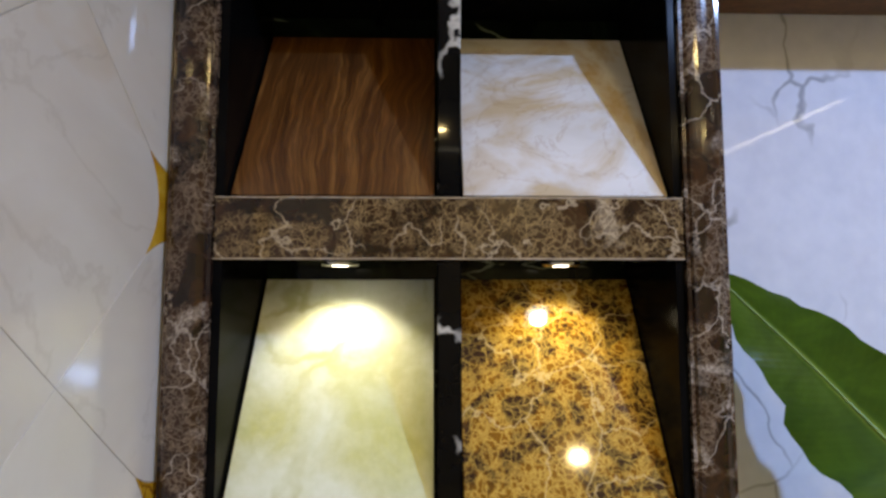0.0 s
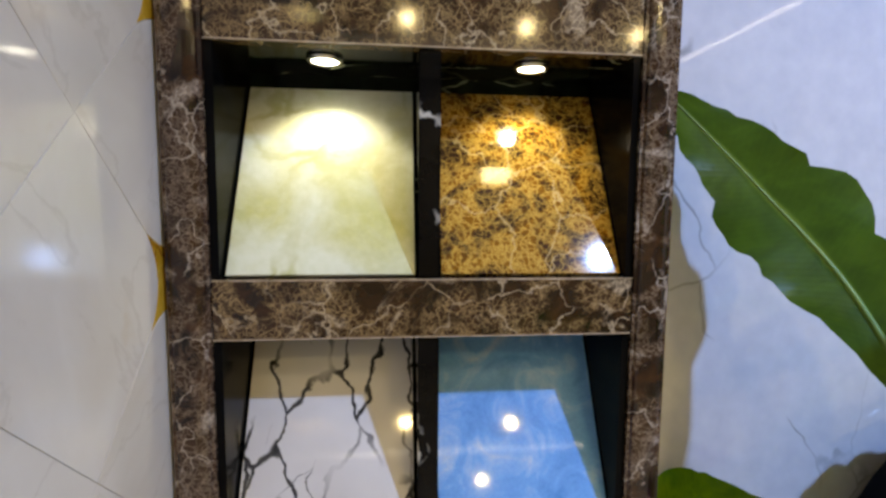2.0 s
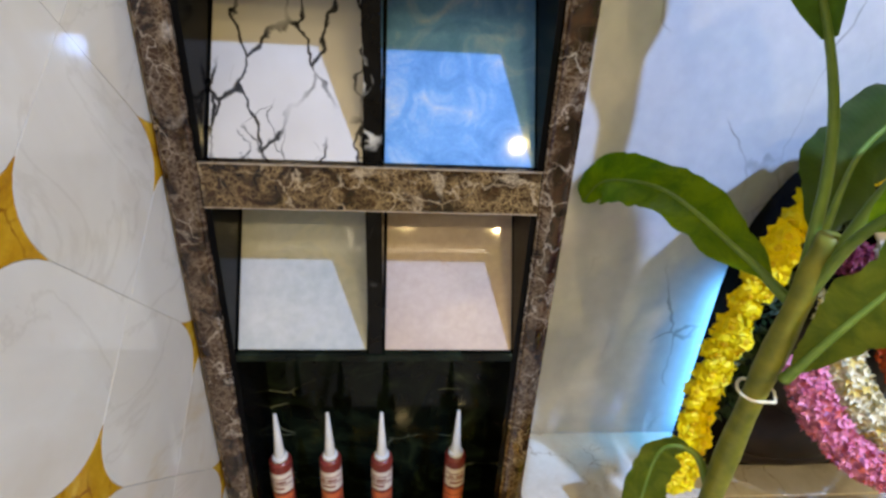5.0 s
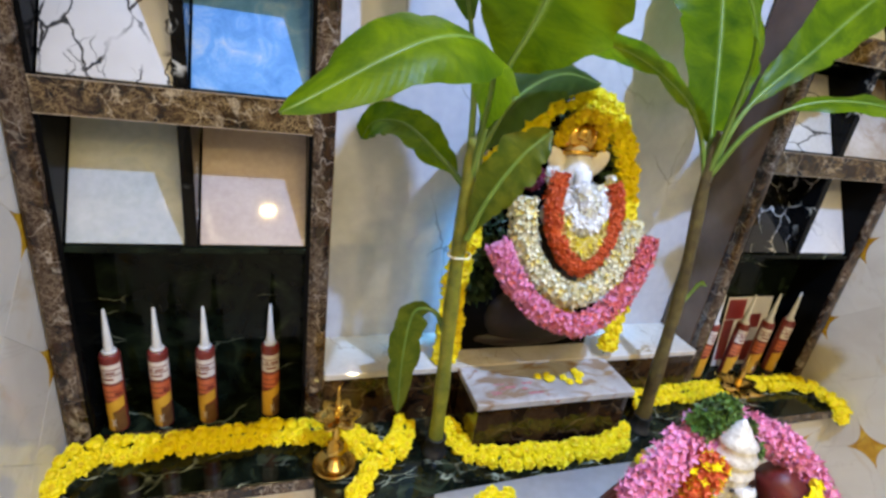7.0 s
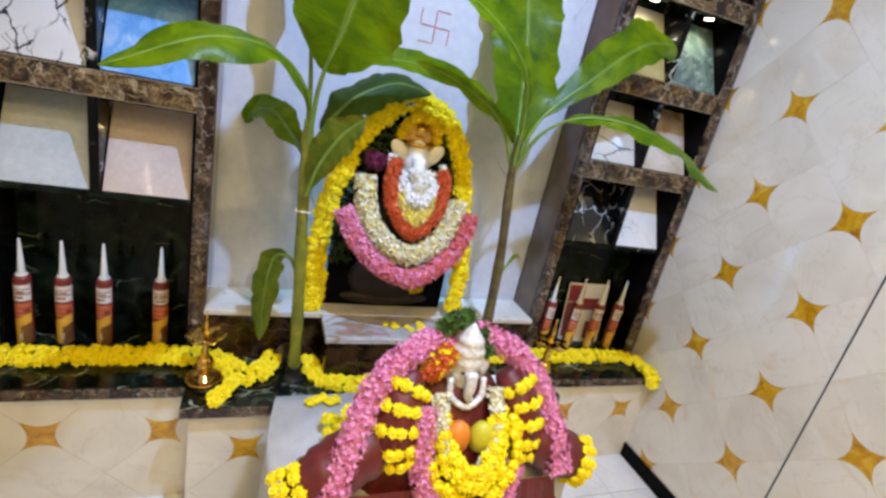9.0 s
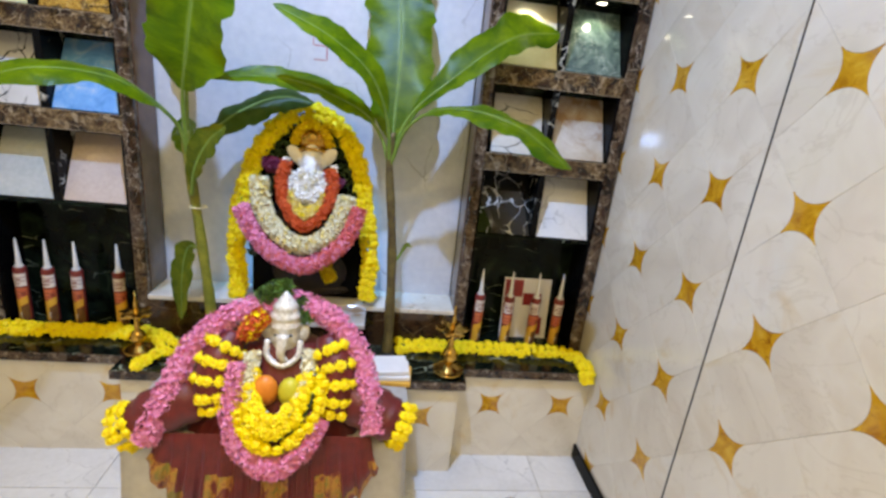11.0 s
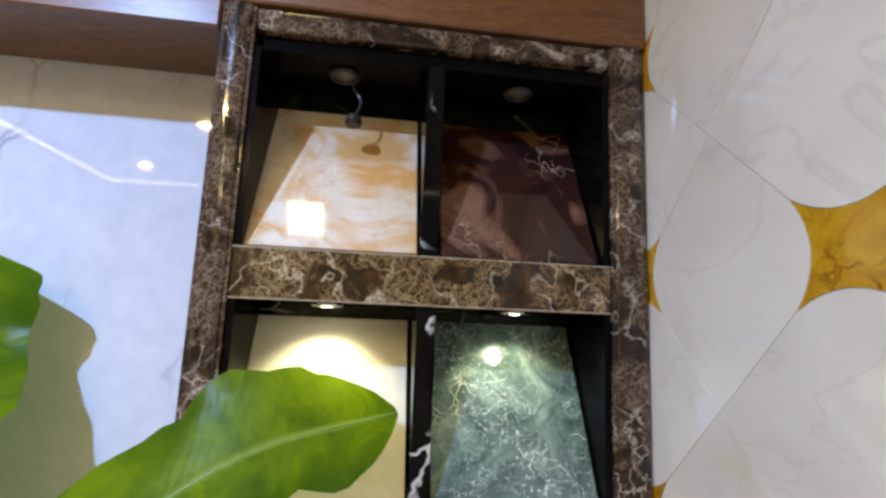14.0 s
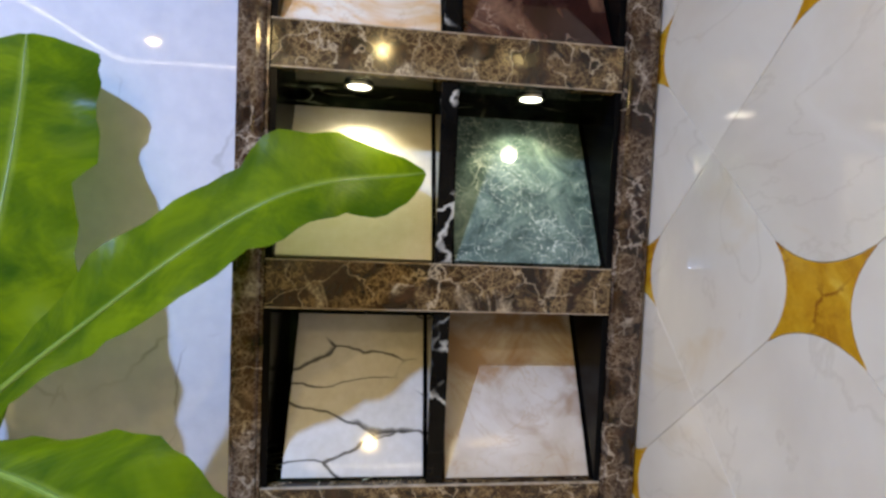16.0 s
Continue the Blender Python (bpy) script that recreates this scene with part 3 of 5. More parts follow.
def black_veins():
    """White stone crossed by a few black branching veins that run up the slab."""
    m = Mat("black_veined_stone", 0.07, coat=0.25)
    c = m.ramp(m.noise(5, 5), (0.3, (0.56, 0.55, 0.53)), (0.7, (0.68, 0.68, 0.67)))
    a = m.ramp(m.cracks(6.5, m.warp(16, 0.07, (2.0, 0.6, 0.8))), (0.0, 1.0), (0.018, 0.9), (0.034, 0.0))
    b = m.ramp(m.cracks(13, m.warp(14, 0.10, (1.6, 0.6, 0.7))), (0.0, 0.9), (0.03, 0.0))
    a = m.math("MULTIPLY", a, m.ramp(m.noise(6, 2), (0.40, 0.0), (0.50, 1.0)))
    b = m.math("MULTIPLY", b, m.ramp(m.noise(9, 2), (0.54, 0.0), (0.62, 1.0)))
    return m.color(m.mix(m.math("MAXIMUM", a, b), c, (0.015, 0.015, 0.016))).m


def serpentine():
    """Dark green marble with fine white scratches and specks."""
    m = Mat("green_serpentine", 0.07, coat=0.2)
    c = m.ramp(m.noise(12, 7, 1.6, rough=0.7), (0.35, (0.034, 0.062, 0.058)), (0.55, (0.10, 0.155, 0.14)), (0.75, (0.25, 0.33, 0.30)))
    a = m.ramp(m.cracks(13, m.warp(9, 0.16, (1, 1, 1.4))), (0.0, 1.0), (0.012, 0.0))
    b = m.ramp(m.cracks(38, m.warp(20, 0.07)), (0.0, 0.8), (0.018, 0.0))
    k = m.ramp(m.noise(190, 3, 0.5), (0.60, 0.0), (0.70, 0.9))
    b = m.math("MULTIPLY", m.math("MAXIMUM", b, k), m.ramp(m.noise(14, 4), (0.42, 0.15), (0.58, 1.0)))
    a = m.math("MULTIPLY", a, m.ramp(m.noise(11, 3), (0.46, 0.0), (0.56, 1.0)))
    return m.color(m.mix(m.math("MULTIPLY", m.math("MAXIMUM", a, b), 0.85), c, (0.62, 0.70, 0.64))).m


SAMPLES = {
    ("left", 2, 0): (walnut(), "walnut brown wood-look sample with fine vertical grain"),
    ("left", 2, 1): (edge_gold("white_gold_onyx", ((0.62, 0.60, 0.55), (0.76, 0.75, 0.72)), (0.50, 0.32, 0.07), 0.62), "white stone sample with golden clouded veins"),
    ("left", 1, 0): (stone("green_onyx", ((0.25, (0.50, 0.50, 0.16)), (0.5, (0.66, 0.70, 0.55)), (0.75, (0.72, 0.75, 0.66))), 7, (0.46, 0.48, 0.22), 5, 0.03, 0.5), "pale green onyx sample under a shelf light"),
    ("left", 1, 1): (gold_web("golden_web_marble", (0.20, 0.088, 0.007), (0.62, 0.40, 0.08)), "gold and brown web-veined marble sample"),
    ("left", 0, 0): (black_veins(), "white stone sample with branching black veins"),
    ("left", 0, 1): (stone("blue_marble", ((0.25, (0.09, 0.27, 0.60)), (0.5, (0.15, 0.37, 0.74)), (0.62, (0.26, 0.46, 0.76)), (0.78, (0.50, 0.60, 0.70))), 16, cloud=1.2), "sky-blue marble sample with white clouds"),
    ("left", -1, 0): (stone("misty_marble", ((0.3, (0.44, 0.49, 0.50)), (0.7, (0.56, 0.58, 0.58))), 4, (0.52, 0.55, 0.52), 4, 0.02, 0.5), "pale grey-white stone sample"),
    ("left", -1, 1): (stone("rose_marble", ((0.3, (0.52, 0.42, 0.36)), (0.7, (0.60, 0.51, 0.46))), 5, (0.50, 0.37, 0.30), 8, 0.006, 0.14, patchy=(0.58, 0.68)), "pink beige marble sample"),
    ("right", 2, 0): (edge_gold("honey_onyx", ((0.62, 0.48, 0.30), (0.72, 0.66, 0.55)), (0.60, 0.28, 0.03)), "honey and cream onyx sample"),
    ("right", 2, 1): (stone("wine_marble", ((0.3, (0.016, 0.007, 0.006)), (0.5, (0.040, 0.014, 0.011)), (0.64, (0.19, 0.10, 0.06)), (0.8, (0.05, 0.018, 0.018))), 6, (0.40, 0.28, 0.20), 6, 0.006, 0.6, cloud=1.8), "dark wine-red marble sample with pale swirls"),
    ("right", 1, 0): (stone("cream_marble", ((0.3, (0.66, 0.62, 0.46)), (0.7, (0.73, 0.70, 0.57))), 5), "plain cream stone sample under a shelf light"),
    ("right", 1, 1): (serpentine(), "dark green marble sample with white scratches"),
    ("right", 0, 0): (stone("banded_white", ((0.3, (0.50, 0.47, 0.40)), (0.7, (0.62, 0.61, 0.58))), 5, (0.03, 0.028, 0.025), 5.5, 0.011, 0.08, stretch=(0.8, 0.8, 2.6), patchy=(0.44, 0.5)), "white stone sample with dark horizontal veins"),
    ("right", 0, 1): (edge_gold("tawny_marble", ((0.44, 0.38, 0.30), (0.58, 0.55, 0.50)), (0.28, 0.14, 0.04)), "beige marble sample with tawny clouds"),
    ("right", -1, 0): (stone("black_white_veins", ((0.3, (0.006, 0.006, 0.006)), (0.7, (0.014, 0.014, 0.014))), 8, (0.66, 0.66, 0.64), 11, 0.011, 0.08, stretch=(1.2, 1, 0.9), patchy=(0.40, 0.48)), "black marble sample with white lightning veins"),
    ("right", -1, 1): (stone("plain_white", ((0.3, (0.68, 0.68, 0.68)), (0.7, (0.78, 0.78, 0.78))), 3, (0.5, 0.5, 0.5), 3, 0.006, 0.5), "plain white stone sample"),
}
SPANS = {("left", 0): (-0.268, -0.0365), ("left", 1): (-0.0035, 0.2335), ("right", 0): (1.664, 1.902), ("right", 1): (1.937, 2.176)}
BASES = {-1: 0.9775, 0: 1.3305, 1: 1.6785, 2: 2.0265}


def sample_tile(side, row, col):
    material, label = SAMPLES[side, row, col]
    x0, x1 = SPANS[side, col]
    tall = 0.284
    if (side, row, col) == ("right", 0, 0):
        x0, tall = x0 + 0.017, 0.266
    bm = box(x0, x1, 0, 0.009, 0, tall, 0.001)
    lean = math.atan2(0.127, 0.252)
    bmesh.ops.transform(bm, matrix=Matrix.Translation((0, YF + 0.0095, BASES[row])) @ Matrix.Rotation(-lean, 4, "X"), verts=bm.verts)
    low = min(v.co.z for v in bm.verts)
    deep = max(v.co.y for v in bm.verts)
    for v in bm.verts:
        v.co.z += BASES[row] - low + 0.0003
        v.co.y += YB - 0.0003 - deep
    return tagged(part("stone_sample", bm, material), label + ", leaning in a niche", "stone sample", "stone samples")


for key in SAMPLES:
    sample_tile(*key)

# loose unlit lamp hanging over one sample
loose = thing("loose_spotlight", "small black spotlight hanging loose by its wire", "spotlight")
part("wire", tube(curve_points([(1.80, 0.775, 2.3160), (1.792, 0.77, 2.300), (1.806, 0.765, 2.275), (1.797, 0.76, 2.245)], 12), 0.0022, 6), BLACK_METAL, loose)
part("body", lathe([(0.012, 0), (0.014, 0.006), (0.010, 0.016), (0.004, 0.018)], (1.797, 0.758, 2.232), 12), BLACK_METAL, loose)

# ---- sealant cartridges ----


def cartridge():
    t = thing("sealant_cartridge", "red and white sealant cartridge with a clear pointed nozzle", "sealant cartridge", "sealant cartridges")
    r = 0.0232
    part("tube", lathe([(r * 0.96, 0), (r, 0.003), (r, 0.232), (r * 0.93, 0.237), (r * 0.5, 0.239)], seg=24), RED_LABEL, t, smooth=True)
    part("nozzle", lathe([(0.0115, 0.2385), (0.0112, 0.250), (0.0104, 0.258), (0.0035, 0.360), (0.002, 0.362)], seg=14), WHITE_PLASTIC, t, "translucent pointed nozzle", True)
    part("collar", lathe([(r * 0.72, 0.2375), (r * 0.70, 0.245), (0.0145, 0.2465)], seg=18), WHITE_PLASTIC, t, smooth=True)

    def band(name, z0, z1, a0, a1, material, lift=0.0006, slant=0.0):
        bm = bmesh.new()
        n = 14
        rows = []
        for k in range(n + 1):
            a = radians(a0 + (a1 - a0) * k / n)
            s = slant * (k / n - 0.5)
            rows.append([bm.verts.new(((r + lift) * math.cos(a), (r + lift) * math.sin(a), z + s)) for z in (z0, z1)])
        for p, q in zip(rows, rows[1:]):
            bm.faces.new((p[0], q[0], q[1], p[1]))
        part(name, bm, material, t, smooth=True)
    band("label_band", 0.158, 0.216, 185, 345, WHITE_LABEL)
    band("label_band", 0.104, 0.152, 185, 340, ORANGE_LABEL)
    band("label_band", 0.066, 0.100, 185, 335, YELLOW_LABEL, 0.0008, 0.03)
    band("label_band", 0.006, 0.068, 185, 262, YELLOW_LABEL, 0.0006)
    band("label_band", 0.006, 0.068, 264, 335, DARK_LABEL, 0.0006, 0.01)
    for z0, z1 in ((0.226, 0.229), (0.214, 0.219), (0.197, 0.200), (0.180, 0.183), (0.150, 0.157), (0.131, 0.134), (0.114, 0.118)):
        band("text_bar", z0, z1, 190, 335, RED_LABEL, 0.0013)
    for z0, z1, a0, a1 in ((0.186, 0.192, 215, 240), (0.186, 0.192, 250, 300), (0.168, 0.174, 220, 290), (0.120, 0.128, 285, 325)):
        band("text_bar", z0, z1, a0, a1, RED_LABEL, 0.0013)
    for a, s in ((262, 0.022), (262, -0.022)):
        band("cross_bar", 0.030, 0.036, a - 12, a + 12, WHITE_LABEL, 0.0016, s)
    return t


first = cartridge()
spots = [(-0.231, 0.75, 0), (-0.125, 0.753, 8), (-0.013, 0.752, -6), (0.150, 0.757, 22), (1.733, 0.757, 30), (1.875, 0.750, 12), (2.005, 0.752, -8), (2.122, 0.757, 14)]
for n, (x, y, a) in enumerate(spots):
    m = pose(x, y, 0.4305, 0, 0, a)
    if n:
        copy_thing(first, m)
    else:
        first.matrix_basis = m

# leaning brochure behind the cartridges
card = thing("brochure", "white and maroon printed brochure leaning in the niche", "brochure")
cb = box(1.862, 2.098, 0.8, 0.803, 0.4310, 0.735)
bmesh.ops.rotate(cb, cent=(1.98, 0.8, 0.431), matrix=Matrix.Rotation(radians(-7), 3, "X"), verts=cb.verts)
part("sheet", cb, CARD, card)
for x0, x1, z0, z1 in ((1.868, 1.958, 0.640, 0.725), (1.868, 1.915, 0.46, 0.636), (1.962, 2.055, 0.600, 0.660), (2.00, 2.07, 0.45, 0.54)):
    b2 = box(x0, x1, 0.7985, 0.7995, z0, z1)
    bmesh.ops.rotate(b2, cent=(1.98, 0.8, 0.431), matrix=Matrix.Rotation(radians(-7), 3, "X"), verts=b2.verts)
    part("printed_block", b2, MAROON, card)

# ---- altar ledge, riser, sill, pedestal ----
ledge = thing("ledge", "polished black granite ledge with a rough brown edge", "ledge", kind="structure")
for x0, x1, y0 in ((LEFT + 0.002, 0.2645, 0.512), (0.265, 1.645, 0.405), (1.6455, RIGHT - 0.002, 0.512)):
    part("slab", box(x0, x1, y0 + 0.006, BACK - 0.003, 0.385, 0.410, 0.002), SHELF_BLACK, ledge)
    part("edge", box(x0, x1, y0, y0 + 0.0055, 0.372, 0.409, 0.002), EMPERADOR_POST, ledge, "brown marble edge strip")
    part("under_slab", box(x0, x1, y0 + 0.006, BACK - 0.003, 0.372, 0.3845), LINING, ledge)
riser = structure("riser", box(0.2935, 1.6045, 0.690, 0.704, 0.4105, 0.5845, 0.001), EMPERADOR_DARK, "brown marble riser under the white sill", "riser")
sill = structure("sill", box(0.2935, 1.6045, 0.682, BACK - 0.001, 0.585, 0.605, 0.002), SILL, "white marble sill of the recess", "sill")
ped = thing("pedestal", "low brown marble pedestal with a stained white top", "pedestal")
part("body", box(0.700, 1.200, 0.520, 0.681, 0.4105, 0.580, 0.002), EMPERADOR_DARK, ped)
part("top", box(0.690, 1.208, 0.510, 0.6815, 0.5805, 0.602, 0.002), STAINED, ped, "stained white marble top")

# marks drawn on the panel with red paste
sign = thing("wall_mark", "auspicious cross sign drawn in faded red paste on white marble", "wall mark")
cx, cz, a, w = 0.975, 1.674, 0.052, 0.005
for x0, x1, z0, z1 in ((cx - a, cx + a, cz - w / 2, cz + w / 2), (cx - w / 2, cx + w / 2, cz - a, cz - w), (cx - w / 2, cx + w / 2, cz + w, cz + a),
                       (cx, cx + a, cz + a + 0.001, cz + a + w), (cx + a + 0.001, cx + a + w, cz - a, cz),
                       (cx - a, cx, cz - a - w, cz - a - 0.001), (cx - a - w, cx - a - 0.001, cz, cz + a)):
    part("stroke", box(x0, x1, BACK - 0.0012, BACK - 0.0002, z0, z1), MARK, sign)

# ---- flowers and garlands ----


def flower_mesh(name, r, mats, petals=(9, 7, 5), seed=1):
    """A double blossom: rings of short petals round a small heart."""
    rng = random.Random(seed)
    bm = bmesh.new()
    for ring, n in enumerate(petals):
        rad, lift = r * (1 - 0.24 * ring), r * (0.10 + 0.30 * ring)
        for k in range(n):
            a = 2 * math.pi * (k + 0.5 * ring) / n + rng.uniform(-0.15, 0.15)
            w = 2.5 * math.pi / n / 2
            q = [(0.25 * rad, a, lift * 0.7), (0.8 * rad, a - w, lift + rng.uniform(-0.1, 0.2) * r), (rad * rng.uniform(0.92, 1.1), a, lift + rng.uniform(-0.25, 0.15) * r), (0.8 * rad, a + w, lift + rng.uniform(-0.1, 0.2) * r)]
            bm.faces.new([bm.verts.new((d * math.cos(b), d * math.sin(b), z)) for d, b, z in q])
    ball((0, 0, 0.12 * r), (0.72 * r, 0.72 * r, 0.55 * r), bm, 0, 8)
    ball((0, 0, 0.55 * r), (0.26 * r, 0.26 * r, 0.22 * r), bm, 1, 6)
    me = bpy.data.meshes.new(name)
    bm.to_mesh(me)
    bm.free()
    for m in mats:
        me.materials.append(m)
    return me


MARIGOLDS = [flower_mesh("marigold_flower", 0.024, (MARIGOLD, MARIGOLD_HEART), seed=k) for k in range(4)]


def marigold_garland(label, ctrl, step, spread, toward, size=1.0, seed=1):
    """Marigold heads strung along a line, facing out."""
    rng = random.Random(seed)
    t = thing("marigold_garland", label, "garland", "marigold garlands")
    pts = curve_points(ctrl, 200)
    part("string", tube(pts[::6] + [pts[-1]], 0.003, 5), FOLIAGE, t)
    gone = step
    for a, b in zip(pts, pts[1:]):
        gone += (b - a).length
        if gone < step:
            continue
        gone = 0
        tan = (b - a).normalized()
        for lane in (-1, 1):
            out = Vector(toward) + Vector([rng.uniform(-0.6, 0.6) for _ in range(3)])
            side = tan.cross(Vector(toward)).normalized()
            p = a + side * lane * spread * rng.uniform(0.7, 1.1) + Vector([rng.uniform(-0.004, 0.004) for _ in range(3)])
            m = Matrix.Translation(p) @ (out + side * lane * 0.4).to_track_quat("Z", "Y").to_matrix().to_4x4() @ Matrix.Rotation(rng.uniform(0, 6.28), 4, "Z") @ Matrix.Scale(size * rng.uniform(0.85, 1.15), 4)
            share("flower", rng.choice(MARIGOLDS), m, t)
    return t


def blossom_garland(name, label, ctrl, radius, mats, count, toward, petal=0.008, seed=1, flat=0.8):
    """A thick rope of small blossoms, too many to count."""
    rng = random.Random(seed)
    t = thing(name, label, "garland", "blossom garlands")
    pts = curve_points(ctrl, 60)
    part("core", tube(pts[::2], radius * 0.66, 8), mats[0], t)
    bm = bmesh.new()
    tw = Vector(toward).normalized()
    for _ in range(count):
        k = rng.randrange(len(pts) - 1)
        f = k / len(pts)
        p = pts[k].lerp(pts[k + 1], rng.random())
        tan = (pts[k + 1] - pts[k]).normalized()
        u = tan.cross(tw).normalized()
        v = u.cross(tan)
        ang = rng.uniform(-2.2, 2.2)
        n = (math.sin(ang) * u + math.cos(ang) * (v if v.dot(tw) > 0 else -v)).normalized()
        c = p + n * radius * rng.uniform(0.6, 1.0)
        n = (n + Vector([rng.uniform(-0.5, 0.5) for _ in range(3)])).normalized()
        x = n.orthogonal().normalized()
        y = n.cross(x)
        r = petal * rng.uniform(0.7, 1.2)
        a0 = rng.uniform(0, 6.28)
        mi = 0
        if len(mats) > 1:
            mi = 1 if rng.random() < (0.25 if len(mats) == 2 else f) else 0
        mid = bm.verts.new(c - n * r * 0.3)
        ring = []
        for j in range(8):
            rr = r if j % 2 == 0 else r * 0.45
            ring.append(bm.verts.new(c + n * r * (0.45 if j % 2 == 0 else 0.1) + rr * (math.cos(a0 + j * math.pi / 4) * x + math.sin(a0 + j * math.pi / 4) * y)))
        for j in range(8):
            bm.faces.new((mid, ring[j], ring[(j + 1) % 8])).material_index = mi
    ob = part("blossoms", bm, mats, t)
    ob["kind"] = "stuff"
    return t


# garlands on the ledge
marigold_garland("thick yellow marigold garland along the black ledge", [(-0.325, 0.56, 0.436), (-0.28, 0.66, 0.436), (-0.17, 0.655, 0.436), (-0.02, 0.665, 0.436), (0.12, 0.668, 0.436), (0.27, 0.66, 0.436), (0.37, 0.62, 0.436), (0.43, 0.545, 0.436), (0.49, 0.56, 0.436), (0.535, 0.645, 0.44)], 0.031, 0.018, (0, -0.45, 1), 1.05, 3)
marigold_garland("short yellow marigold strand hanging over the ledge", [(0.415, 0.52, 0.436), (0.39, 0.46, 0.436), (0.355, 0.425, 0.434)], 0.036, 0.006, (0, -0.4, 1), 1.0, 5)
marigold_garland("yellow marigold garland before the pedestal", [(0.655, 0.63, 0.44), (0.675, 0.545, 0.436), (0.75, 0.485, 0.436), (0.86, 0.470, 0.436), (1.03, 0.470, 0.436), (1.17, 0.485, 0.436), (1.235, 0.555, 0.44)], 0.031, 0.016, (0, -0.5, 1), 1.05, 7)
marigold_garland("yellow marigold garland along the ledge to the wall", [(1.37, 0.655, 0.436), (1.50, 0.662, 0.436), (1.65, 0.664, 0.436), (1.88, 0.662, 0.436), (2.08, 0.664, 0.436), (2.18, 0.64, 0.436), (2.205, 0.56, 0.437), (2.206, 0.496, 0.425), (2.206, 0.486, 0.365)], 0.031, 0.018, (0, -0.45, 1), 1.05, 9)

# ---- arch with the garlanded statue ----
arch = thing("arch_board", "black arched backing board behind a statue", "backing board")


def arch_outline(w, z0, spring, top, n=20):
    out = [(-w, z0), (w, z0)]
    out += [(w * math.cos(math.pi * k / n), spring + (top - spring) * math.sin(math.pi * k / n)) for k in range(n + 1)]
    return out


ab = bmesh.new()
o = arch_outline(0.240, 0.606, 1.06, 1.400)
fr = [ab.verts.new((0.94 + x, 0.720, z)) for x, z in o]
bk = [ab.verts.new((0.94 + x, 0.790, z)) for x, z in o]
ab.faces.new(fr), ab.faces.new(bk[::-1])
for i in range(len(o)):
    ab.faces.new((fr[i], fr[(i + 1) % len(o)], bk[(i + 1) % len(o)], bk[i]))
part("board", ab, LINING, arch)
arch.location.y += 0.045
gb = bmesh.new()
rng = random.Random(11)
for _ in range(900):
    a = rng.uniform(-0.25, math.pi + 0.25)
    r = rng.uniform(0.16, 0.255)
    z = 1.06 + (0.335 if a > 0 else 0.335) * (r / 0.26) * math.sin(a)
    c = Vector((0.94 + r * math.cos(a), 0.712 + rng.uniform(-0.03, 0.004), z - rng.uniform(0, 0.02)))
    u = Vector([rng.uniform(-1, 1) for _ in range(3)]).normalized() * rng.uniform(0.010, 0.02)
    v = u.orthogonal().normalized() * 0.005
    gb.faces.new([gb.verts.new(c - u), gb.verts.new(c + v), gb.verts.new(c + u), gb.verts.new(c - v)])
for _ in range(260):
    c = Vector((0.715 + rng.uniform(-0.02, 0.06), 0.69 + rng.uniform(-0.02, 0.02), rng.uniform(0.80, 1.0)))
    u = Vector([rng.uniform(-1, 1) for _ in range(3)]).normalized() * rng.uniform(0.012, 0.026)
    v = u.orthogonal().normalized() * 0.006
    gb.faces.new([gb.verts.new(c - u), gb.verts.new(c + v), gb.verts.new(c + u), gb.verts.new(c - v)])
greens = part("leaves", gb, FOLIAGE, arch, "dark green leaf sprigs")
greens["kind"] = "stuff"

sb = bmesh.new()
ball((0.945, 0.690, 0.73), (0.17, 0.05, 0.12), sb, 1)
ball((0.945, 0.670, 0.93), (0.15, 0.08, 0.16), sb, 1)
ball((0.94, 0.70, 0.645), (0.20, 0.05, 0.035), sb, 1)
ball((0.950, 0.636, 1.21), (0.046, 0.046, 0.082), sb, 0, 20)
ball((0.950, 0.620, 1.225), (0.034, 0.036, 0.040), sb, 0, 16)
for sx in (-1, 1):
    ball((0.950 + sx * 0.060, 0.632, 1.240), (0.027, 0.008, 0.050), sb, 2, 18, sx * 0.75)
    ball((0.950 + sx * 0.040, 0.628, 1.215), (0.018, 0.008, 0.026), sb, 0, 14, sx * 0.35)
    tube(curve_points([(0.950 + sx * 0.020, 0.590, 1.165), (0.950 + sx * 0.036, 0.575, 1.150), (0.950 + sx * 0.044, 0.568, 1.160)], 6), [0.007, 0.0065, 0.006, 0.005, 0.004, 0.003, 0.002], 8, sb, 0)
tube(curve_points([(0.950, 0.596, 1.225), (0.950, 0.578, 1.175), (0.946, 0.566, 1.12), (0.958, 0.560, 1.085), (0.985, 0.562, 1.085)], 14), [0.025 - 0.0012 * k + 0.0012 * (k % 2) for k in range(15)], 12, sb, 0)
ball((0.945, 0.63, 1.09), (0.075, 0.05, 0.05), sb, 0)
deity = tagged(part("statue", sb, (STATUE_WHITE, STATUE_DARK, IVORY), smooth=True), "white-faced dark stone deity statue under flower garlands", "statue")

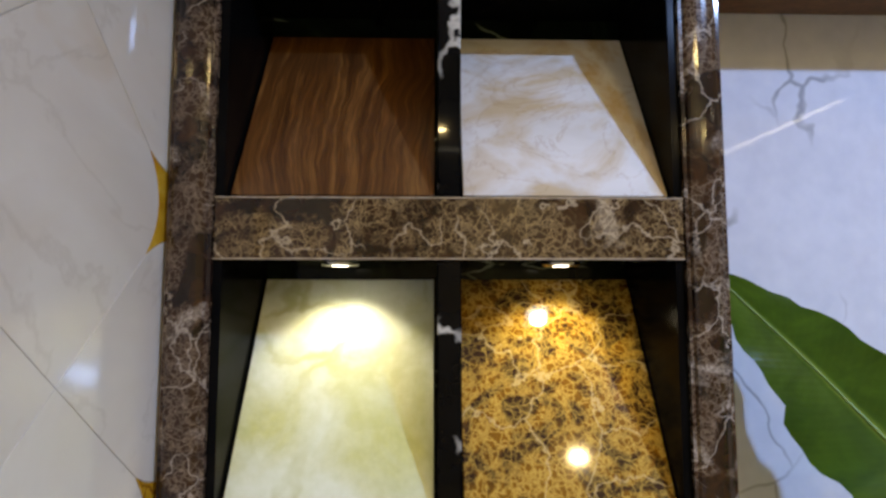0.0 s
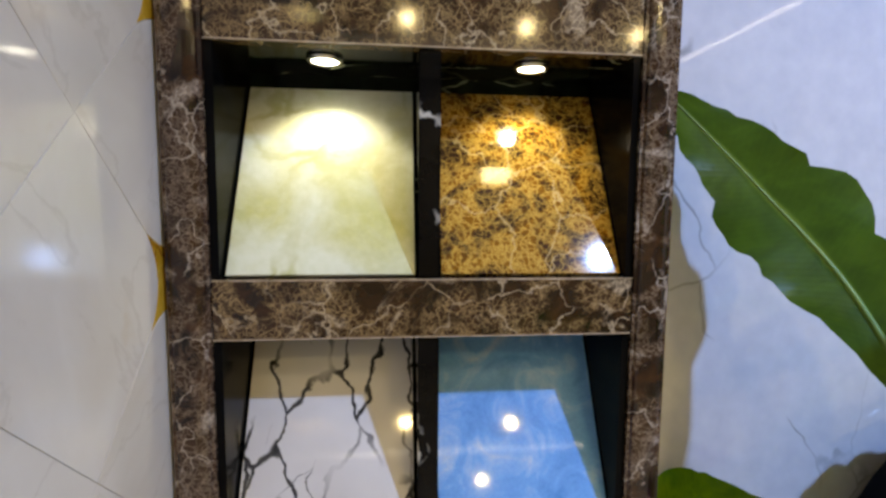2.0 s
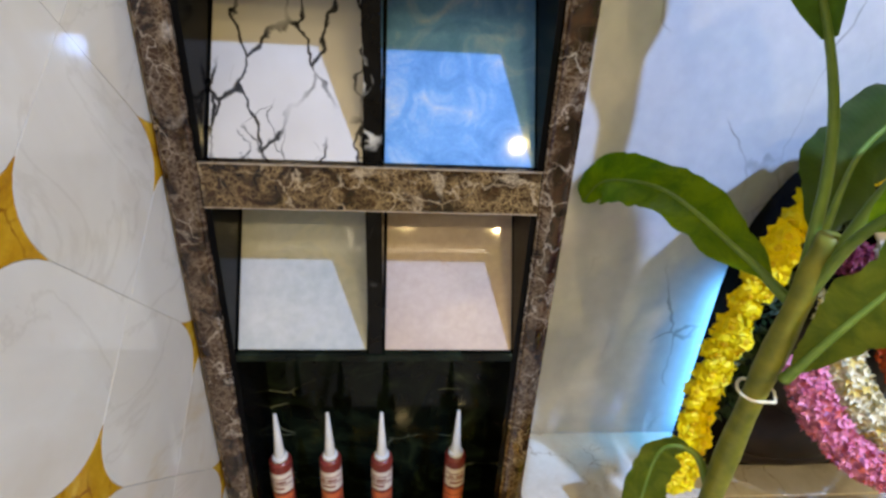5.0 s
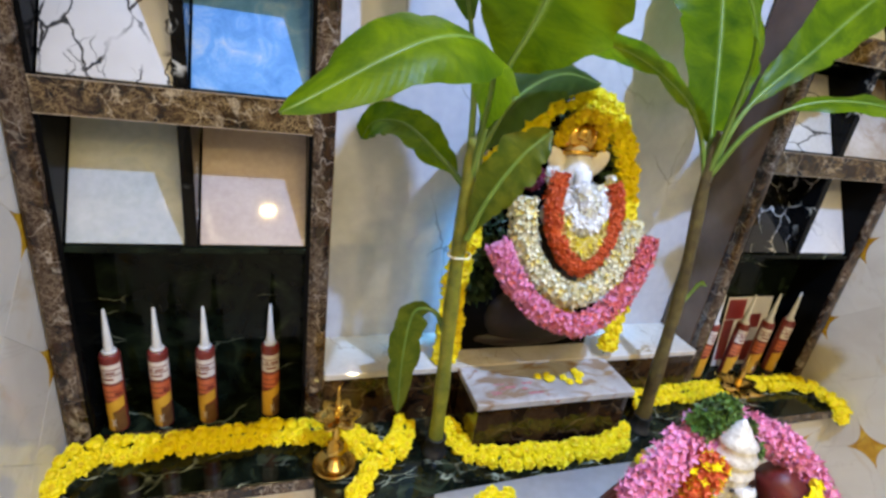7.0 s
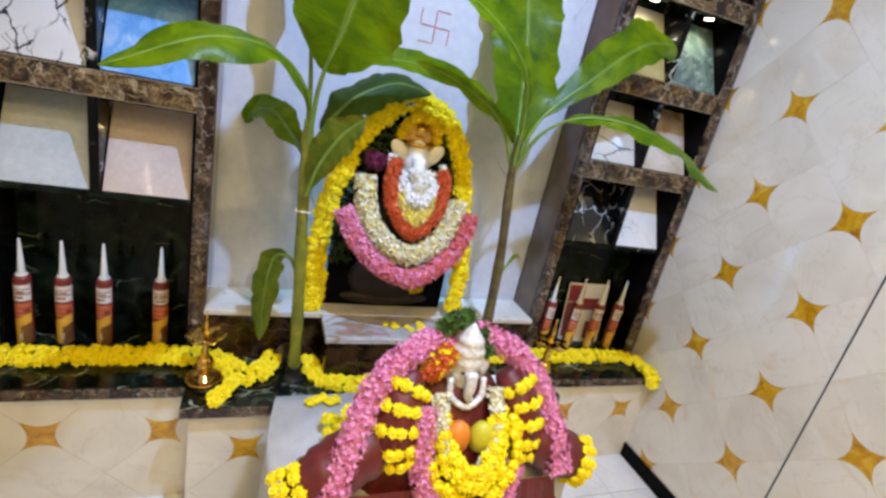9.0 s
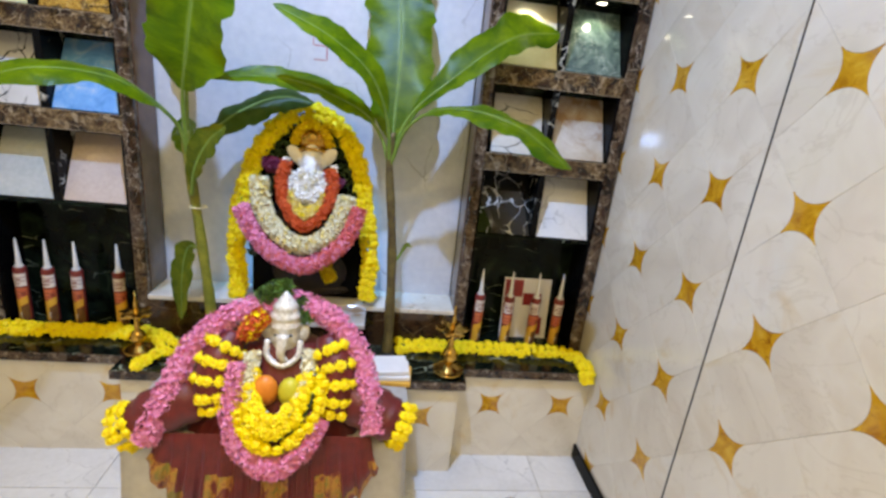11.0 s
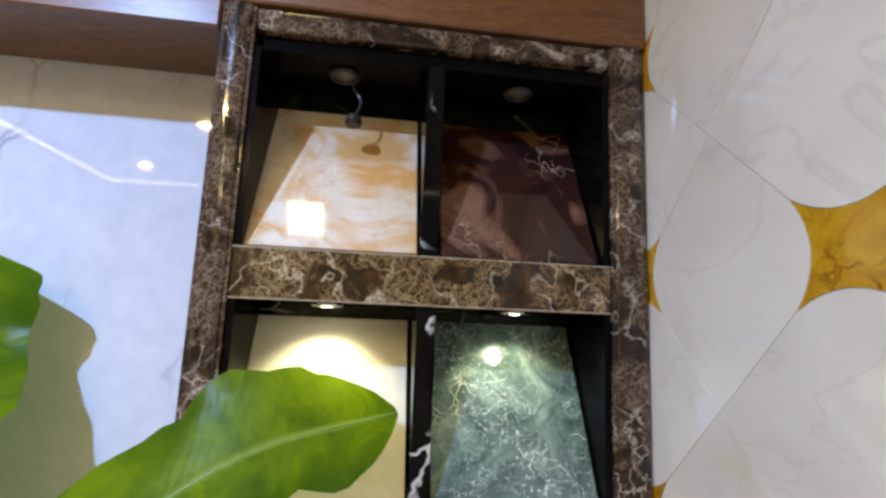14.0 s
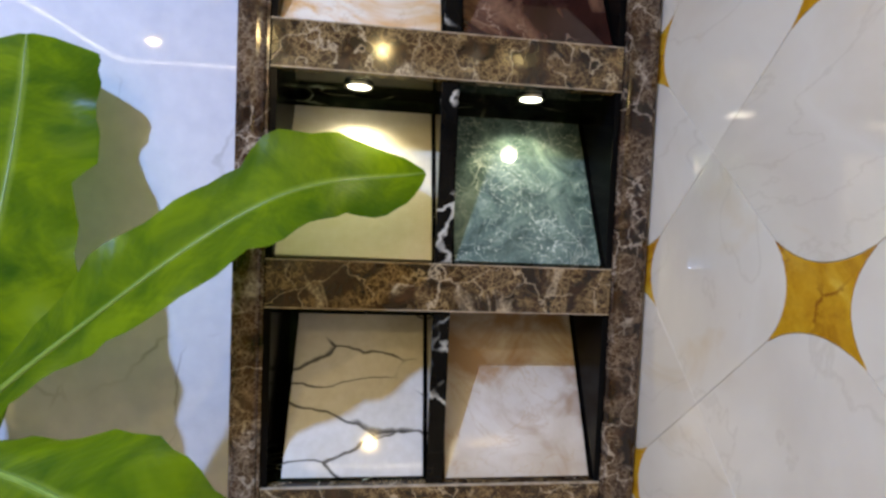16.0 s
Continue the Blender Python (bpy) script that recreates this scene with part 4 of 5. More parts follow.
deity.location.y += 0.085
crown = thing("crown", "gilded crown with a round boss on the statue", "crown")
part("boss", ball((0.950, 0.622, 1.318), (0.026, 0.016, 0.026)), BRASS, crown, smooth=True)
part("ring", tube(curve_points([(0.950 + 0.042 * math.cos(a), 0.625, 1.318 + 0.042 * math.sin(a)) for a in (k * math.pi / 6 for k in range(13))], 26), 0.006, 8), BRASS, crown, smooth=True)
part("cap", ball((0.950, 0.648, 1.305), (0.066, 0.034, 0.056)), BRASS, crown, smooth=True)
for k in range(7):
    a = math.pi * (k / 6 * 1.1 - 0.05)
    part("ray", ball((0.950 + 0.064 * math.cos(a), 0.640, 1.308 + 0.062 * math.sin(a)), (0.008, 0.007, 0.012), seg=8, turn=math.pi / 2 - a), BRASS, crown, smooth=True)
part("band", tube(curve_points([(0.890, 0.640, 1.262), (0.92, 0.600, 1.272), (0.98, 0.600, 1.272), (1.008, 0.640, 1.262)], 12), 0.007, 8), BRASS, crown, smooth=True)
crown.location.y += 0.095
blossom_garland("gold_blossoms", "small golden blossoms tucked round the crown", [(0.880, 0.725, 1.285), (0.895, 0.715, 1.335), (0.945, 0.710, 1.372), (1.000, 0.715, 1.340), (1.020, 0.725, 1.285)], 0.017, (MARIGOLD_HEART, MARIGOLD), 260, (0, -1, 0.3), 0.010, 67)
blossom_garland("white_blossoms", "white blossoms heaped below the face of the statue", [(0.890, 0.670, 1.175), (0.895, 0.645, 1.135), (0.920, 0.630, 1.105), (0.955, 0.622, 1.095), (0.985, 0.630, 1.11), (1.005, 0.648, 1.14), (1.008, 0.670, 1.175)], 0.030, (WHITE_FLOWER, WHITE_FLOWER), 800, (0, -1, 0.3), 0.012, 61)
blossom_garland("white_blossoms", "white blossoms laid over the trunk of the statue", [(0.925, 0.640, 1.20), (0.938, 0.628, 1.17), (0.955, 0.622, 1.13), (0.970, 0.628, 1.16), (0.985, 0.640, 1.195)], 0.020, (WHITE_FLOWER, CREAM), 300, (0, -1, 0.3), 0.011, 66)
blossom_garland("purple_blossoms", "bunch of dark purple blossoms beside the statue", [(0.775, 0.700, 1.195), (0.80, 0.695, 1.20), (0.825, 0.700, 1.19)], 0.030, (PURPLE, PURPLE), 200, (0, -1, 0.3), 0.011, 62)
blossom_garland("purple_blossoms", "small tuft of purple blossoms beside the statue", [(1.045, 0.700, 1.15), (1.06, 0.695, 1.15), (1.075, 0.700, 1.14)], 0.018, (PURPLE, PURPLE), 90, (0, -1, 0.3), 0.010, 63)
blossom_garland("white_tuft", "upright tuft of white buds beside the statue", [(0.852, 0.680, 1.19), (0.855, 0.680, 1.215), (0.858, 0.680, 1.235)], 0.012, (WHITE_FLOWER, WHITE_FLOWER), 60, (0, -1, 0.3), 0.009, 64)
blossom_garland("white_tuft", "upright tuft of white buds with a yellow top", [(1.035, 0.680, 1.175), (1.045, 0.680, 1.20), (1.04, 0.680, 1.22)], 0.012, (WHITE_FLOWER, MARIGOLD), 60, (0, -1, 0.3), 0.009, 65)
marigold_garland("thick yellow marigold garland framing the arch", [(0.655, 0.710, 0.625), (0.648, 0.715, 0.80), (0.660, 0.720, 0.98), (0.690, 0.730, 1.12), (0.745, 0.740, 1.26), (0.83, 0.745, 1.365), (0.95, 0.750, 1.415), (1.06, 0.745, 1.355), (1.135, 0.735, 1.22), (1.175, 0.725, 1.05), (1.200, 0.705, 0.90), (1.208, 0.685, 0.76), (1.195, 0.675, 0.625)], 0.027, 0.016, (0, -1, 0.1), 1.18, 13)
blossom_garland("jasmine_garland", "cream jasmine garland round the statue", [(0.765, 0.630, 1.16), (0.775, 0.615, 1.06), (0.83, 0.590, 0.965), (0.935, 0.575, 0.905), (1.04, 0.585, 0.955), (1.095, 0.610, 1.06), (1.10, 0.630, 1.10)], 0.036, (CREAM, CREAM_YELLOW), 1500, (0, -1, 0.2), 0.011, 21)
blossom_garland("red_garland", "orange-red blossom garland round the neck", [(0.865, 0.645, 1.225), (0.850, 0.625, 1.14), (0.875, 0.600, 1.05), (0.945, 0.580, 0.985), (1.02, 0.600, 1.05), (1.045, 0.625, 1.14), (1.03, 0.645, 1.205)], 0.025, (ORANGE, ORANGE), 900, (0, -1, 0.2), 0.009, 22)
blossom_garland("jasmine_garland", "white and gold blossoms on the chest of the statue", [(0.885, 0.635, 1.12), (0.90, 0.615, 1.055), (0.945, 0.595, 1.025), (0.99, 0.615, 1.055), (1.005, 0.635, 1.12)], 0.028, (CREAM_YELLOW, MARIGOLD), 560, (0, -1, 0.2), 0.011, 25)
blossom_garland("pink_garland", "pink to coral blossom garland across the statue", [(0.700, 0.600, 1.045), (0.745, 0.575, 0.96), (0.83, 0.550, 0.875), (0.945, 0.535, 0.832), (1.055, 0.545, 0.885), (1.13, 0.575, 0.98), (1.155, 0.600, 1.07)], 0.033, (PINK, CORAL, CORAL), 1500, (0, -1, 0.1), 0.010, 23)
blossom_garland("yellow_pendant", "bunch of small yellow flowers below the garlands", [(1.015, 0.715, 0.80), (1.03, 0.705, 0.745), (1.045, 0.710, 0.715)], 0.030, (MARIGOLD_HEART, MARIGOLD), 260, (0, -1, 0.2), 0.009, 24)
petals = thing("loose_petals", "scattered marigold petals on the pedestal top", "petals")
for k in range(12):
    m = Matrix.Translation((0.94 + rng.uniform(-0.03, 0.13), 0.60 + rng.uniform(-0.03, 0.02), 0.607)) @ Matrix.Rotation(rng.uniform(0, 6), 4, "Z") @ Matrix.Scale(0.55, 4)
    share("flower", MARIGOLDS[k % 4], m, petals)
stain = thing("paste_stain", "smeared red paste on the pedestal top", "stain")
for k in range(9):
    x, y = 0.79 + rng.uniform(-0.05, 0.08), 0.565 + rng.uniform(-0.03, 0.03)
    part("smear", box(x, x + rng.uniform(0.015, 0.05), y, y + rng.uniform(0.004, 0.009), 0.6022, 0.6030), MARK, stain)

# bodies for the added blue fill lamps, out of sight behind the board
for bx, way in BLUE_FILLS:
    fill_unit = thing("led_strip", "body of a blue fill lamp added out of sight behind the arch", "LED strip", "arch lights")
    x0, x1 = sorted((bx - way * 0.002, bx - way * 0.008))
    part("body", box(x0, x1, 0.846, 0.864, 0.6065, 1.06, 0.001), BLACK_METAL, fill_unit)

# ---- banana plants ----


def banana_leaf(plant, ctrl, width, face, stalk=0.15, fold=0.25, material=LEAF, seed=1, droop=0.0, tip=0.10, swell=0.3, halves=(1.0, 1.0)):
    """A long blade on a curved rib: wavy edges, a soft fold along the rib, a drawn-out tip."""
    rng = random.Random(seed)
    n = 48
    pts = curve_points(ctrl, n)
    face = Vector(face)
    bm = bmesh.new()
    uvl = bm.loops.layers.uv.new("uv")
    rows = []
    p1, p2 = rng.uniform(0, 6), rng.uniform(0, 6)
    for i, p in enumerate(pts):
        f = i / n
        tan = (pts[min(i + 1, n)] - pts[max(i - 1, 0)]).normalized()
        side = tan.cross(face).normalized()
        up = side.cross(tan).normalized()
        g = (f - stalk) / (1 - stalk)
        if g <= 0:
            continue
        w = width * min(1.0, (g / swell)) ** 0.75 * min(1.0, ((1.002 - g) / (tip * 3.2))) ** 0.62
        row = []
        for k in range(-6, 7):
            s = k / 6 * halves[k > 0]
            wave = 0.10 * w * math.sin(g * 17 + p1 + (1.7 if k > 0 else 0)) * abs(s) ** 3 + 0.05 * w * math.sin(g * 41 + p2 + k)* abs(s) ** 3
            edge = 1 + 0.07 * math.sin(g * 23 + p2 + (2 if k > 0 else 0)) + 0.03 * math.sin(g * 61 + p1 + k) - 0.12 * max(0.0, math.sin(g * 29 + 2 * p2 + (2 if k > 0 else 0))) ** 8
            lift = fold * w * (abs(s) - 0.25 * s * s) - droop * w * s * s
            row.append((bm.verts.new(p + side * s * w * edge + up * (lift + wave)), (0.5 + k / 12, g)))
        rows.append(row)
    for a, b in zip(rows, rows[1:]):
        for k in range(12):
            q = (a[k], a[k + 1], b[k + 1], b[k])
            fc = bm.faces.new([v for v, _ in q])
            for loop, (_, uv) in zip(fc.loops, q):
                loop[uvl].uv = uv
    blade = part("leaf", bm, material, plant, smooth=True)
    part("midrib", tube([p + Vector((0, 0, -0.001)) for p in pts], [max(0.0016, 0.0085 * (1 - i / n) ** 1.1) for i in range(n + 1)], 8), RIB, blade, "pale green midrib", True)
    return blade


def stem(plant, ctrl, r0, r1, material):
    pts = curve_points(ctrl, 24)
    part("stem", tube(pts, [r0 + (r1 - r0) * i / 24 + 0.0015 * math.sin(i * 1.3) for i in range(25)], 14), material, plant, smooth=True)
    base = pts[0]
    part("holder", lathe([(0.036, 0), (0.038, 0.004), (0.030, 0.008), (0.027, 0.055), (0.030, 0.058), (0.026, 0.058)], (base.x, base.y, 0.4102), 16), BLACK_METAL, plant, "small black stem holder", True)


left_plant = thing("banana_plant", "young banana plant tied upright beside the arch, drooping leaves", "banana plant", "banana plants")
FL = (0.556, 0.50, 1.21)
stem(left_plant, [(0.602, 0.555, 0.415), (0.592, 0.548, 0.65), (0.572, 0.53, 0.95), FL, (0.553, 0.49, 1.32)], 0.021, 0.015, STEM)
part("tie", tube(curve_points([(0.585, 0.500, 1.045), (0.60, 0.53, 1.045), (0.57, 0.555, 1.045), (0.545, 0.53, 1.045), (0.552, 0.505, 1.045), (0.585, 0.500, 1.045)], 20), 0.0025, 6), CREAM, left_plant, "pale string tie")
banana_leaf(left_plant, [FL, (0.545, 0.44, 1.35), (0.475, 0.27, 1.468), (0.345, 0.10, 1.487), (0.183, 0.013, 1.405)], 0.058, (0.15, -0.55, 0.85), 0.24, 0.12, seed=2, droop=0.25)
banana_leaf(left_plant, [FL, (0.52, 0.58, 1.25), (0.46, 0.72, 1.30), (0.40, 0.82, 1.285), (0.372, 0.845, 1.235)], 0.050, (-0.2, -0.8, 0.6), 0.12, 0.2, seed=3)
banana_leaf(left_plant, [FL, (0.545, 0.54, 1.45), (0.52, 0.65, 1.65), (0.455, 0.755, 1.80), (0.348, 0.825, 1.945)], 0.082, (-0.55, -0.80, 0.25), 0.34, 0.2, LEAF_MID, 4, tip=0.16, swell=0.45)
banana_leaf(left_plant, [FL, (0.565, 0.45, 1.42), (0.60, 0.40, 1.56), (0.64, 0.37, 1.75), (0.66, 0.36, 1.95)], 0.138, (-0.25, -1.0, 0.1), 0.30, 0.18, seed=5)
banana_leaf(left_plant, [(0.566, 0.485, 1.10), (0.59, 0.462, 1.20), (0.64, 0.45, 1.295), (0.70, 0.452, 1.355)], 0.052, (-0.45, -0.85, 0.1), 0.05, 0.35, LEAF_OLD, 6, swell=0.45)
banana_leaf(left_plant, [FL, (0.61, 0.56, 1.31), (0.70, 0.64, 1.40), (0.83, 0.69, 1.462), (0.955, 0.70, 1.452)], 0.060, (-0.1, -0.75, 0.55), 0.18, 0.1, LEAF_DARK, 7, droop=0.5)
banana_leaf(left_plant, [(0.580, 0.545, 0.80), (0.55, 0.57, 0.865), (0.50, 0.59, 0.855), (0.480, 0.575, 0.74), (0.478, 0.555, 0.565)], 0.041, (-0.1, -1.0, 0.0), 0.30, 0.25, LEAF_OLD, 8)

right_plant = thing("banana_plant", "young banana plant with broad green leaves beside the arch", "banana plant", "banana plants")
FR = (1.262, 0.575, 1.25)
stem(right_plant, [(1.310, 0.545, 0.415), (1.308, 0.552, 0.65), (1.295, 0.562, 0.95), FR, (1.265, 0.58, 1.38)], 0.023, 0.013, STEM_BROWN)
banana_leaf(right_plant, [FR, (1.268, 0.63, 1.42), (1.275, 0.71, 1.65), (1.262, 0.78, 1.85), (1.248, 0.825, 2.015)], 0.128, (-0.1, -1.0, 0.2), 0.13, 0.08, seed=12, tip=0.035)
banana_leaf(right_plant, [FR, (1.32, 0.58, 1.44), (1.475, 0.585, 1.60), (1.685, 0.628, 1.765), (1.885, 0.700, 1.815)], 0.090, (-0.40, -0.80, 0.50), 0.26, 0.10, seed=13, tip=0.045, swell=0.55, halves=(1.1, 0.85))
banana_leaf(right_plant, [FR, (1.32, 0.53, 1.41), (1.45, 0.46, 1.49), (1.66, 0.35, 1.47), (1.86, 0.25, 1.345)], 0.086, (0.40, -0.50, 0.77), 0.36, 0.10, seed=14, droop=0.2, tip=0.06, swell=0.45)
banana_leaf(right_plant, [FR, (1.215, 0.60, 1.37), (1.12, 0.605, 1.458), (0.88, 0.55, 1.53), (0.615, 0.485, 1.505)], 0.046, (-0.1, -0.75, 0.65), 0.32, 0.2, seed=15)
banana_leaf(right_plant, [FR, (1.24, 0.54, 1.43), (1.17, 0.48, 1.58), (1.03, 0.43, 1.68), (0.865, 0.40, 1.745)], 0.050, (0.25, -0.85, 0.5), 0.25, 0.2, seed=16)
banana_leaf(right_plant, [(1.303, 0.56, 0.86), (1.33, 0.56, 0.90), (1.352, 0.555, 0.945), (1.375, 0.55, 0.94)], 0.008, (0, -1, 0.3), 0.3, 0.2, LEAF_OLD, 17)

# ---- brass oil lamps ----


def oil_lamp(x, y, h):
    t = thing("oil_lamp", "small brass oil lamp with a star-shaped bowl on the ledge", "oil lamp", "brass oil lamps")
    k = h / 0.27
    part("base", lathe([(0.030 * k, 0), (0.044 * k, 0.004), (0.052 * k, 0.016), (0.054 * k, 0.024), (0.050 * k, 0.025), (0.036 * k, 0.014), (0.020 * k, 0.016), (0.013 * k, 0.040)], (x, y, 0.4103), 24), BRASS, t, smooth=True)
    part("column", lathe([(0.012 * k, 0.038 * k), (0.020 * k, 0.055 * k), (0.032 * k, 0.075 * k), (0.020 * k, 0.098 * k), (0.009 * k, 0.11 * k), (0.013 * k, 0.125 * k), (0.008 * k, 0.14 * k), (0.012 * k, 0.162 * k)], (x, y, 0.4103), 20), BRASS, t, smooth=True)
    bm = bmesh.new()
    rings = []
    for r, z in ((0.010, 0.158), (0.036, 0.164), (0.052, 0.182), (0.049, 0.184), (0.034, 0.172), (0.008, 0.168)):
        rings.append([bm.verts.new((x + k * r * (1 + 0.22 * (r > 0.02) * math.cos(6 * a)) * math.cos(a), y + k * r * (1 + 0.22 * (r > 0.02) * math.cos(6 * a)) * math.sin(a), 0.4103 + z * k)) for a in (2 * math.pi * j / 40 for j in range(40))])
    for a, b in zip(rings, rings[1:]):
        for j in range(40):
            bm.faces.new((a[j], a[(j + 1) % 40], b[(j + 1) % 40], b[j]))
    bm.faces.new(rings[0][::-1]), bm.faces.new(rings[-1])
    part("bowl", bm, BRASS, t, smooth=True)
    part("finial", lathe([(0.006 * k, 0.17 * k), (0.010 * k, 0.186 * k), (0.006 * k, 0.20 * k), (0.009 * k, 0.212 * k), (0.004 * k, 0.235 * k), (0.001, 0.27 * k)], (x, y, 0.4103), 14), BRASS, t, smooth=True)
    return t


oil_lamp(0.318, 0.535, 0.275)
oil_lamp(1.570, 0.475, 0.32)

# ---- draped table with the second statue ----
table = thing("offering_table", "low table under a white cloth hanging in folds", "table")
tb = bmesh.new()
TX, TY, TW, TD, TZ = 0.950, 0.150, 0.435, 0.205, 0.495
loop = 96
rings = []
for j in range(13):
    f = j / 12
    ring = []
    for k in range(loop):
        a = 2 * math.pi * k / loop
        c, s_ = math.cos(a), math.sin(a)
        sq = 1 / max(abs(c), abs(s_)) ** 0.86
        out = 1 + 0.035 * f + (0.028 * math.sin(13 * a + 0.7) + 0.018 * math.sin(29 * a)) * f ** 1.3
        ring.append(tb.verts.new((TX + TW * c * sq * out, TY + TD * s_ * sq * out, TZ - (TZ - FLOOR - 0.004) * f)))
    rings.append(ring)
for a, b in zip(rings, rings[1:]):
    for k in range(loop):
        tb.faces.new((a[k], a[(k + 1) % loop], b[(k + 1) % loop], b[k]))
tb.faces.new(rings[0])
part("cloth", tb, LINEN, table, "white draped cloth", True)

# statue body, one plain shape
hb = bmesh.new()
lathe([(0.004, 0.725), (0.028, 0.735), (0.043, 0.765), (0.047, 0.795), (0.044, 0.822), (0.047, 0.829), (0.048, 0.836), (0.043, 0.842), (0.044, 0.856), (0.046, 0.861), (0.040, 0.868), (0.036, 0.884), (0.038, 0.889), (0.028, 0.898), (0.018, 0.914), (0.010, 0.924), (0.003, 0.934)], (0.985, 0.050, 0), 22, hb, 0)
tube(curve_points([(0.938, 0.02, 0.790), (0.942, 0.0, 0.745), (0.985, -0.014, 0.722), (1.028, 0.0, 0.745), (1.034, 0.02, 0.790)], 24), [0.0085 + 0.002 * (k % 2) for k in range(25)], 8, hb, 0)
tube(curve_points([(0.985, 0.004, 0.815), (0.985, -0.008, 0.785), (0.982, -0.012, 0.760), (0.990, -0.010, 0.742), (1.000, -0.006, 0.742)], 10), [0.019 - 0.0012 * k for k in range(11)], 10, hb, 0)
for sx in (-1, 1):
    ball((0.985 + sx * 0.052, 0.045, 0.80), (0.018, 0.007, 0.034), hb, 0, 12, sx * 0.25)
    ball((0.985 + sx * 0.022, 0.006, 0.812), (0.006, 0.004, 0.004), hb, 1, 8)
ball((0.975, 0.10, 0.64), (0.13, 0.09, 0.14), hb, 1)
tagged(part("statue", hb, (SILVER, STATUE_DARK), smooth=True), "silver-faced small deity statue dressed in a maroon sari", "statue")

sari = thing("sari", "maroon silk sari with gold brocade border draped over a statue", "sari")


def wrap(z_profile, pleats, amp, name, material, a0=0.0, a1=2 * math.pi, cap=False):
    """Cloth round an upright axis: rows of (z, x centre, y centre, x radius, y radius)."""
    bm = bmesh.new()
    n = 120
    rings = []
    for j, (z, cx_, cy_, rx, ry) in enumerate(z_profile):
        f = j / (len(z_profile) - 1)
        rings.append([bm.verts.new((cx_ + rx * (1 + amp * f * math.sin(pleats * a)) * math.cos(a), cy_ + ry * (1 + amp * f * math.sin(pleats * a)) * math.sin(a), z)) for a in (a0 + (a1 - a0) * k / n for k in range(n + 1))])
    for p, q in zip(rings, rings[1:]):
        for k in range(n):
            bm.faces.new((p[k], p[k + 1], q[k + 1], q[k]))
    return part(name, bm, material, sari, smooth=True)


wrap([(0.775, 0.98, 0.07, 0.05, 0.05), (0.755, 0.98, 0.075, 0.11, 0.07), (0.70, 0.975, 0.08, 0.155, 0.095), (0.62, 0.97, 0.06, 0.225, 0.135), (0.497, 0.965, 0.055, 0.285, 0.155)], 31, 0.02, "bodice", SARI)
skirt = bmesh.new()
rows_ = []
for j in range(15):
    f = j / 14
    row = []
    for k in range(141):
        u = k / 140 * 2 - 1
        drop = 0.265 * max(0.0, 1 - u * u * 0.97) ** 0.5
        z = 0.545 - 0.045 * min(1, f * 3) - drop * max(0.0, f - 0.15) / 0.85
        half = 0.300 + 0.030 * min(1, f * 1.1)
        y = -0.098 - 0.045 * min(1.0, f * 1.5) + 0.03 * u * u * f
        y -= 0.012 * f * math.sin(u * 46) + 0.006 * f * math.sin(u * 91)
        row.append(skirt.verts.new((0.962 + half * u, y, z)))
    rows_.append(row)
for j, (p, q) in enumerate(zip(rows_, rows_[1:])):
    for k in range(140):
        skirt.faces.new((p[k], p[k + 1], q[k + 1], q[k])).material_index = 1 if j >= 6 and (k // 17) % 2 == 0 or j >= 11 else 0
part("skirt", skirt, (SARI, BROCADE), sari, "pleated skirt with a brocade border", True)
for sx, hand in ((-1, (0.560, -0.045, 0.520)), (1, (1.362, -0.055, 0.555))):
    upper = curve_points([(0.975 + sx * 0.13, 0.04, 0.80), (0.975 + sx * 0.165, 0.0, 0.735), (0.975 + sx * 0.175, -0.03, 0.66), (0.975 + sx * 0.165, -0.035, 0.60)], 16)
    arm = part("upper_sleeve", tube(upper, [0.030 + 0.028 * min(1, i / 5) for i in range(17)], 16), SARI, sari, "maroon upper sleeve", True)
    cape = curve_points([(0.975 + sx * 0.12, 0.05, 0.700), (0.975 + sx * 0.225, -0.01, 0.622), (0.975 + sx * 0.345, -0.05, 0.570), hand], 24)
    sleeve = part("sleeve", tube(cape, [0.058 + 0.026 * math.sin(i / 24 * 3.1) + 0.004 * math.sin(i * 2.1) - 0.022 * (i / 24) for i in range(25)], 18), SARI, sari, "wide maroon sleeve", True)
    rng2 = random.Random(31 + sx)
    for path, where, rad, owner in ((upper, (3, 6, 9, 12, 15), 0.056, arm), (cape, (19, 22, 24), 0.062, sleeve)):
        for i in where:
            tan = (path[min(i + 1, len(path) - 1)] - path[i - 1]).normalized()
            u = tan.cross(Vector((0, -1, 0.1))).normalized()
            v = u.cross(tan).normalized()
            v = v if v.y < 0 else -v
            for k in range(7):
                a = (k - 3) / 3 * 1.45 + rng2.uniform(-0.1, 0.1)
                n = math.sin(a) * u + math.cos(a) * v
                m = Matrix.Translation(path[i] + n * rad) @ n.to_track_quat("Z", "Y").to_matrix().to_4x4() @ Matrix.Scale(rng2.uniform(0.66, 0.84), 4)
                share("flower", MARIGOLDS[(k + i) % 4], m, owner)

